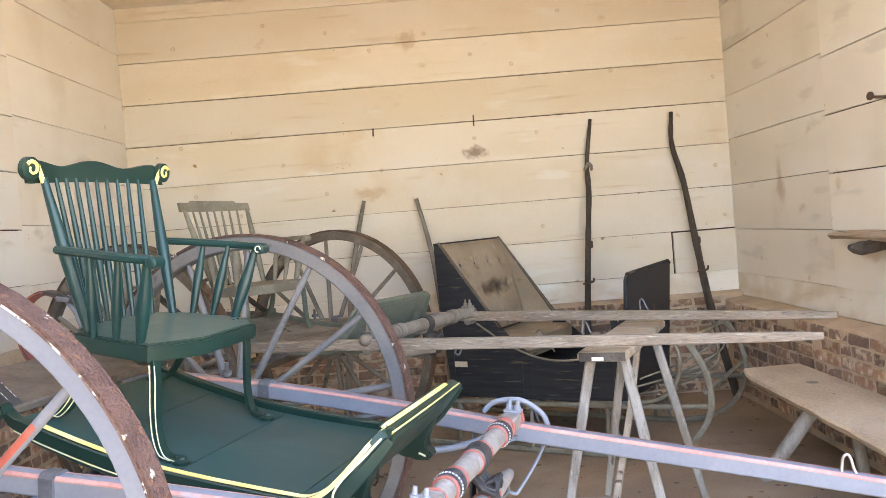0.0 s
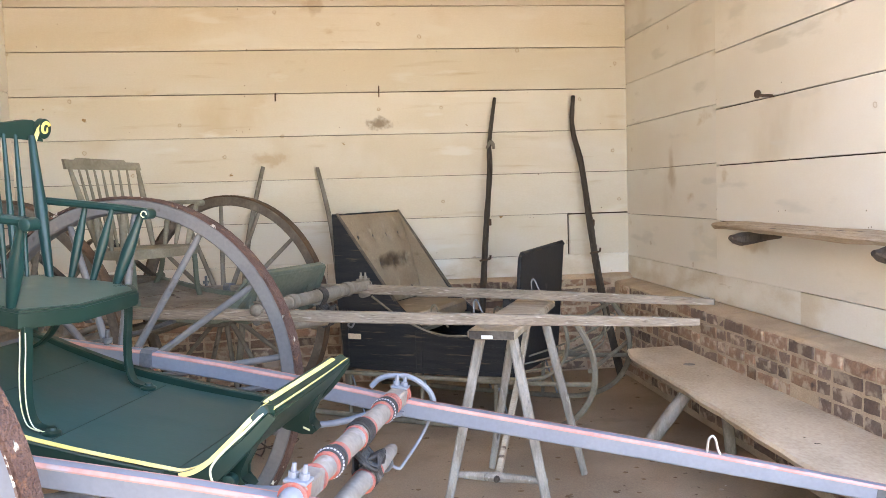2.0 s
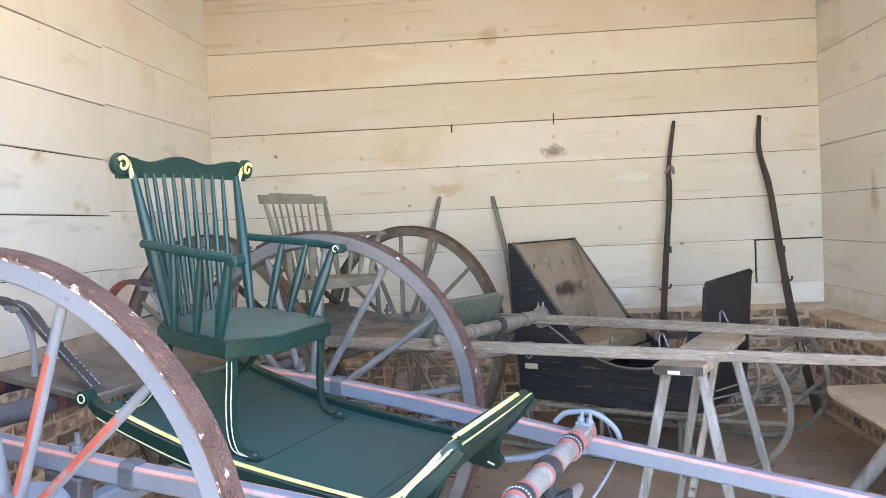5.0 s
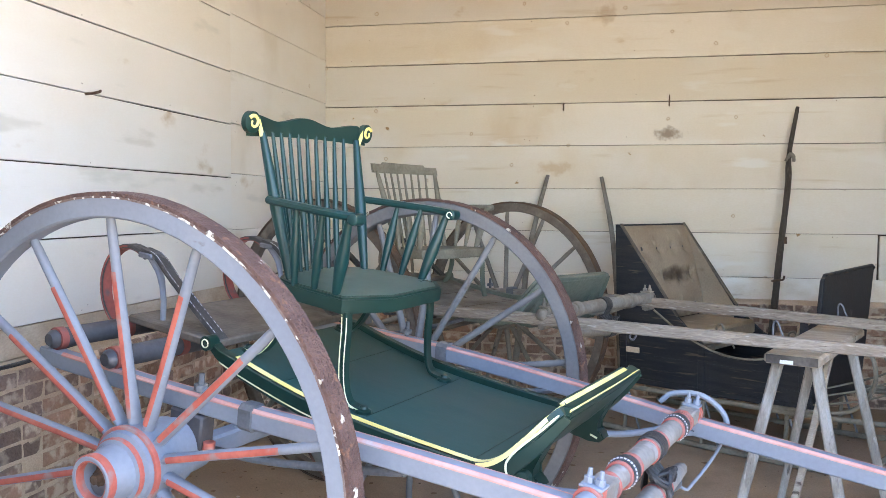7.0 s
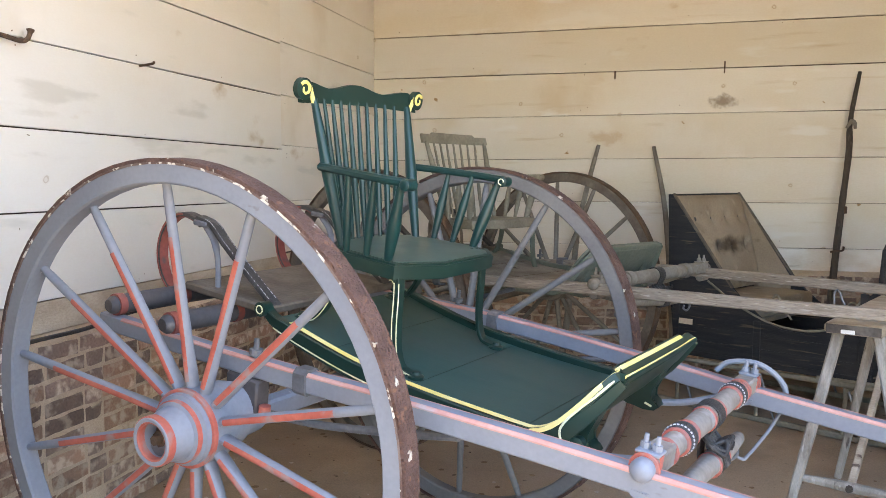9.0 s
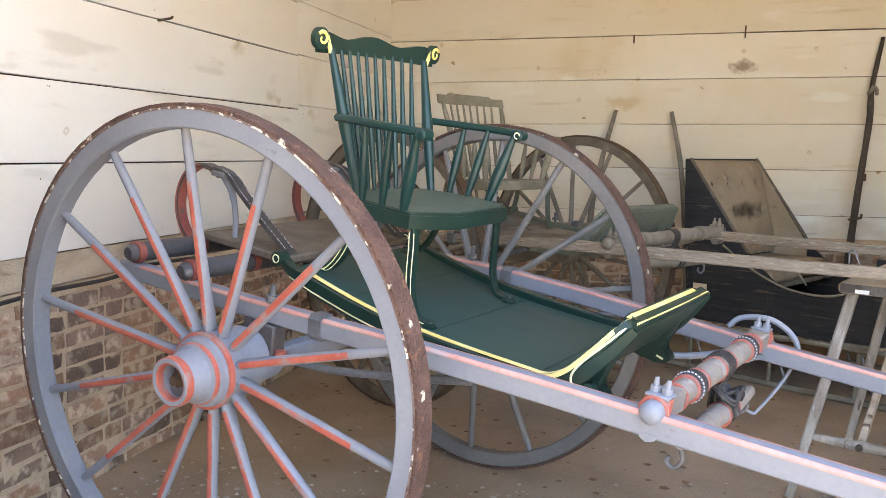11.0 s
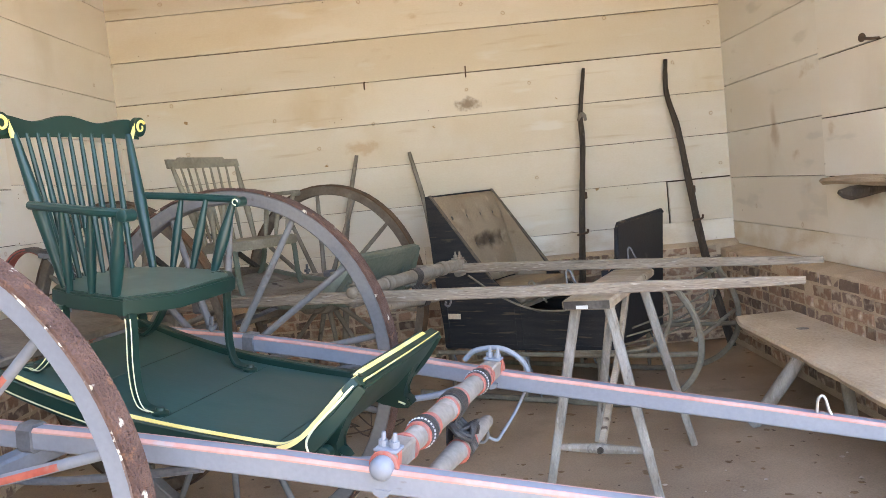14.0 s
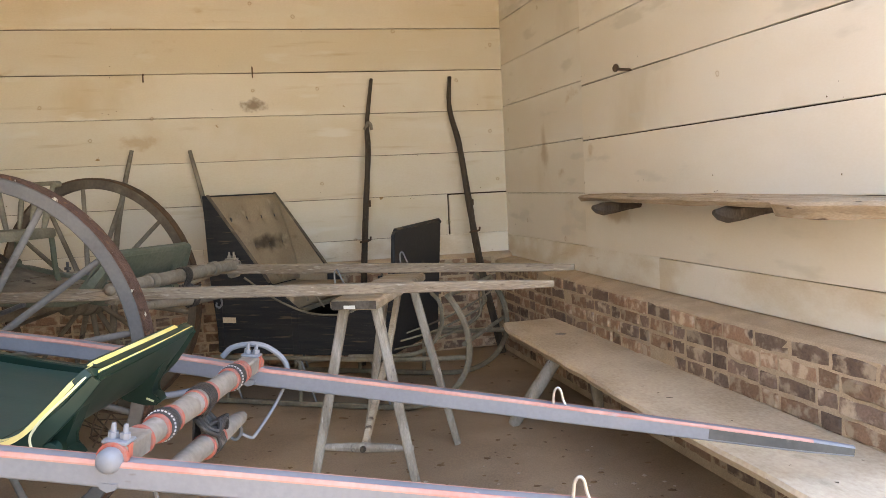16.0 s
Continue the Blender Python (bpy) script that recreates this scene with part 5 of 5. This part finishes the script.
pole([(3.42, -0.42, 0.012), (3.488, -0.29, 0.70), (3.538, -0.20, 1.15), (3.592, -0.13, 1.62), (3.60, -0.10, 1.85), (3.66, -0.05, 2.20)], 0.026, 0.014, "crooked dark bark-brown pole leaning on the boards", 0.90, 1.83)
pole([(4.52, -0.46, 0.012), (4.415, -0.30, 0.70), (4.37, -0.20, 1.20), (4.33, -0.13, 1.65), (4.27, -0.10, 1.95), (4.295, -0.05, 2.205)], 0.031, 0.015, "crooked dark pole with iron clips leaning on the boards")


def stick(pts, label):
    ln = spline(pts, 24)
    p = part("bent_stick", sweep(bmesh.new(), [q - ln[0] for q in ln], [rect(w, w * 0.8, 0.3) for w in np.interp(np.linspace(0, 1, 25), (0, 0.8, 1), (0.052, 0.036, 0.028))], (0, 1, 0)), M_OLD, m=Matrix.Translation(ln[0]))
    tagged(p, label, "stick", "sticks leaning on the wall")


stick([(1.60, -0.30, 0.012), (1.665, -0.16, 0.65), (1.70, -0.12, 1.05), (1.77, -0.10, 1.40), (1.845, -0.06, 1.705)], "grey bent wooden shaft leaning on the boards")
stick([(2.44, -0.34, 0.012), (2.405, -0.20, 0.55), (2.375, -0.14, 0.95), (2.335, -0.11, 1.30), (2.255, -0.06, 1.69)], "grey curved wooden shaft with a bolt, leaning on the boards")


# ---- nails and hooks ----
def nail(x, y, z, d, label, size=0.07, drop=0.03, thick=0.006, start=0.0):
    d = Vector(d)
    return tagged(part("wall_hook", tube(spline([(0, 0, start * 0.3), d * size * 0.5 + Vector((0, 0, start)), d * size + Vector((0, 0, drop * 0.3)), d * size * 1.02 + Vector((0, 0, drop))], 10), thick, 7, (0.1, 0.2, 1)), M_RUST, m=Matrix.Translation((x, y, z))), label, "hook")


nail(1.958, 0, 2.262, (0, -1, 0), "bent rusty iron hook in a board joint", 0.045, -0.06)
nail(2.751, 0, 2.265, (0, -1, 0), "short upright rusty nail in a board joint", 0.03, 0.045, 0.005, -0.035)
spike = nail(WIDE, -2.33, 1.93, (-1, -0.25, 0), "thick rusty iron spike with a flat head", 0.10, 0.008, 0.008)
part("head", turned((-0.099, -0.024, 0.007), (-0.108, -0.027, 0.008), [(0, 0.014), (0.2, 0.022), (0.8, 0.022), (1, 0.015)], 12), M_RUST, spike)
nail(0, -3.19, 1.955, (1, -0.35, 0), "long rusty iron nail in the wall", 0.10, 0.01)
tagged(part("wall_hook", tube(spline([(0, -0.20, 0.012), (0.03, -0.10, 0.006), (0.045, -0.03, -0.004), (0.05, 0.0, 0.006), (0.05, 0.016, 0.030), (0.05, 0.020, 0.046)], 20), [0.009] * 17 + [0.010, 0.013, 0.015, 0.014], 8, (0.1, 0.2, 1)), M_RUST, m=Matrix.Translation((0, -3.94, 1.945))), "bent rusty iron hook in the wall", "hook")
cable = part("cable", tube(spline([(0.075, -4.6, 0.80), (0.085, -4.1, 0.83), (0.07, -3.7, 0.825), (0.08, -3.4, 0.85), (0.06, -3.0, 0.835)], 30), 0.009, 7), M_LEATHER)
tagged(cable, "thin black cable lying on the brick ledge", "cable")

# ---- loose wire under the old chair ----
def wire_tangle():
    r = random.Random(3)
    w = thing("wire_tangle", pose(1.75, -1.75, 0.0, 0, 0, -30), "tangled rusty wire lying under the old riding chair", "wire")
    for k in range(9):
        p = [Vector((r.uniform(-0.45, 0.45), r.uniform(-0.22, 0.22), r.uniform(0.02, 0.42))) for _ in range(5)]
        part("wire", tube(spline(p, 26), 0.0045, 5, (0.1, 0.2, 1)), M_RUST, w)


wire_tangle()

# ---- nail heads along the boards ----
def nail_heads():
    """Small rusty heads, set in pairs near the joints, all in one mesh a wall."""
    r = random.Random(5)
    for wall, side, L in (("wall_north", "n", WIDE), ("wall_east", "e", DEEP), ("wall_west", "w", DEEP)):
        vs, fs = [], []
        for k in range(46):
            row = r.randrange(0, 6)
            u = r.choice((0.18, 0.9, 1.7, 2.45, 3.2, 3.95, 4.55)) + r.uniform(-0.06, 0.06)
            z = 0.96 + 0.332 * row + r.choice((0.03, 0.30)) + r.uniform(-0.015, 0.015)
            s = r.uniform(0.002, 0.0045)
            base = len(vs)
            for j in range(6):
                a = j * math.pi / 3
                p = s * math.cos(a), s * math.sin(a) * r.uniform(0.7, 1.2)
                vs.append({"n": (u + p[0], -0.0075, z + p[1]), "e": (WIDE - 0.0075, -u - p[0], z + p[1]), "w": (0.0075, -u - p[0], z + p[1])}[side])
            fs.append(tuple(range(base, base + 6)))
        me = bpy.data.meshes.new("nail_heads")
        me.from_pydata(vs, [], fs)
        me.materials.append(M_NAIL)
        ob = new("nail_heads", me)
        ob.parent = walls[wall]
        ob.matrix_parent_inverse = walls[wall].matrix_basis.inverted()


nail_heads()

# ---- brick footings ----
FOOT = {"north": (0.755, 0.085), "east": (0.712, 0.148), "west": (0.808, 0.055)}


def footing(side):
    top, out = FOOT[side]
    L = WIDE if side == "north" else DEEP
    b = bmesh.new()
    n = int(L / 0.08)
    rows = []
    for k in range(n + 1):
        u = L * k / n
        w = 0.010 * noise.noise((u * 4, out * 50, 0))
        rows.append([b.verts.new(q) for q in ((u, 0.024, 0.0), (u, -out, 0.0), (u, -out + 0.001, top - 0.012 + w * 0.5), (u, -out + 0.018, top + w), (u, -0.004, top + 0.018 + w * 0.3), (u, 0.024, top + 0.02))])
    for r0, r1 in zip(rows, rows[1:]):
        for j in range(6):
            b.faces.new((r0[j], r0[(j + 1) % 6], r1[(j + 1) % 6], r1[j]))
    b.faces.new(rows[0])
    b.faces.new(rows[-1][::-1])
    m = {"north": pose(0, 0, 0), "east": pose(WIDE, 0, 0, 0, 0, -90), "west": pose(0, -DEEP, 0, 0, 0, 90)}[side]
    return structure("footing_" + side, b, M_MORTAR, "old brick footing with sandy mortar and a dusty ledge", m)


def brick_mesh(name, length, seed, material):
    r = random.Random(seed)
    b = box(0, length, -0.011, 0.03, 0, 0.060)
    bmesh.ops.subdivide_edges(b, edges=[e for e in b.edges if abs(e.verts[0].co.x - e.verts[1].co.x) > 0.05], cuts=2)
    bmesh.ops.bevel(b, geom=[e for e in b.edges if all(v.co.y < 0 for v in e.verts) and len(e.link_faces) == 2 and e.calc_face_angle(0) > 0.5], offset=0.006, segments=1, affect="EDGES")
    for v in b.verts:
        if v.co.y < 0.02:
            v.co += Vector((r.uniform(-0.004, 0.004), r.uniform(-0.004, 0.004), r.uniform(-0.0035, 0.0035)))
    bmesh.ops.recalc_face_normals(b, faces=b.faces)
    me = bpy.data.meshes.new(name)
    b.to_mesh(me)
    b.free()
    me.materials.append(material)
    return me


STRETCH = [brick_mesh("brick", 0.214, k, M_BRICK if k % 3 else M_DARKBRICK) for k in range(9)]
HEADER = [brick_mesh("brick", 0.102, 20 + k, M_DARKBRICK if k % 3 else M_BRICK) for k in range(9)]


def lay(side):
    foot = footing(side)
    top, out = FOOT[side]
    L = WIDE if side == "north" else DEEP
    r = random.Random(side)
    count, row = 0, 0
    z = top - 0.074
    while z > -0.03:
        u = -0.11 * (row % 2) - r.uniform(0, 0.05)
        k = row
        while u < L - 0.03:
            long_one = row == 0 or (k % 2 == 0)
            w = 0.218 if long_one else 0.106
            if u >= 0 and u + w < L and count < 300 and r.random() > 0.015:
                ob = new("brick", r.choice(STRETCH if long_one else HEADER))
                ob.parent = foot
                ob.matrix_basis = pose(u, -out + 0.008 - r.uniform(0.0, 0.005), z + r.uniform(-0.003, 0.003), r.uniform(-1.5, 1.5), r.uniform(-0.9, 0.9), r.uniform(-1.2, 1.2))
                count += 1
            u += w + r.uniform(0.008, 0.015)
            k += 1
        z -= 0.0745
        row += 1


for side in ("north", "east", "west"):
    lay(side)


# ---- grit and litter on the earth ----
def scatter(name, count, size, material, area, label, flat=0.5, lift=0.0):
    r = random.Random(name)
    vs, fs = [], []
    for _ in range(count):
        x, y = area(r)
        s = size * r.uniform(0.4, 1.4)
        a = r.uniform(0, 6.3)
        base = len(vs)
        for ax, ay, az in ((1, 0, 0.2), (0.3, 0.9, 0.25), (-0.8, 0.6, 0.2), (-0.8, -0.6, 0.2), (0.3, -0.9, 0.25), (0.1, 0.1, 1.0), (0, 0, -0.5)):
            k = r.uniform(0.75, 1.2)
            vs.append((x + s * k * (ax * math.cos(a) - ay * math.sin(a)), y + s * k * (ax * math.sin(a) + ay * math.cos(a)), s * flat * az * k + lift))
        for j in range(5):
            fs.append((base + j, base + (j + 1) % 5, base + 5))
            fs.append((base + (j + 1) % 5, base + j, base + 6))
    me = bpy.data.meshes.new(name)
    me.from_pydata(vs, [], fs)
    me.materials.append(material)
    tagged(new(name, me), label, name, "", "stuff")


scatter("gravel", 14000, 0.011, M_PEBBLE, lambda r: (r.uniform(0.2, 4.4), -5.6 + min(abs(r.gauss(0, 0.8)), 2.8)), "small pale pebbles pressed into the earth", 0.6, 0.003)
scatter("leaf_litter", 420, 0.016, M_LITTER, lambda r: (r.uniform(0.1, 4.6), r.uniform(-5, -0.3)), "dry brown leaf crumbs and bark on the earth", 0.3, 0.005)
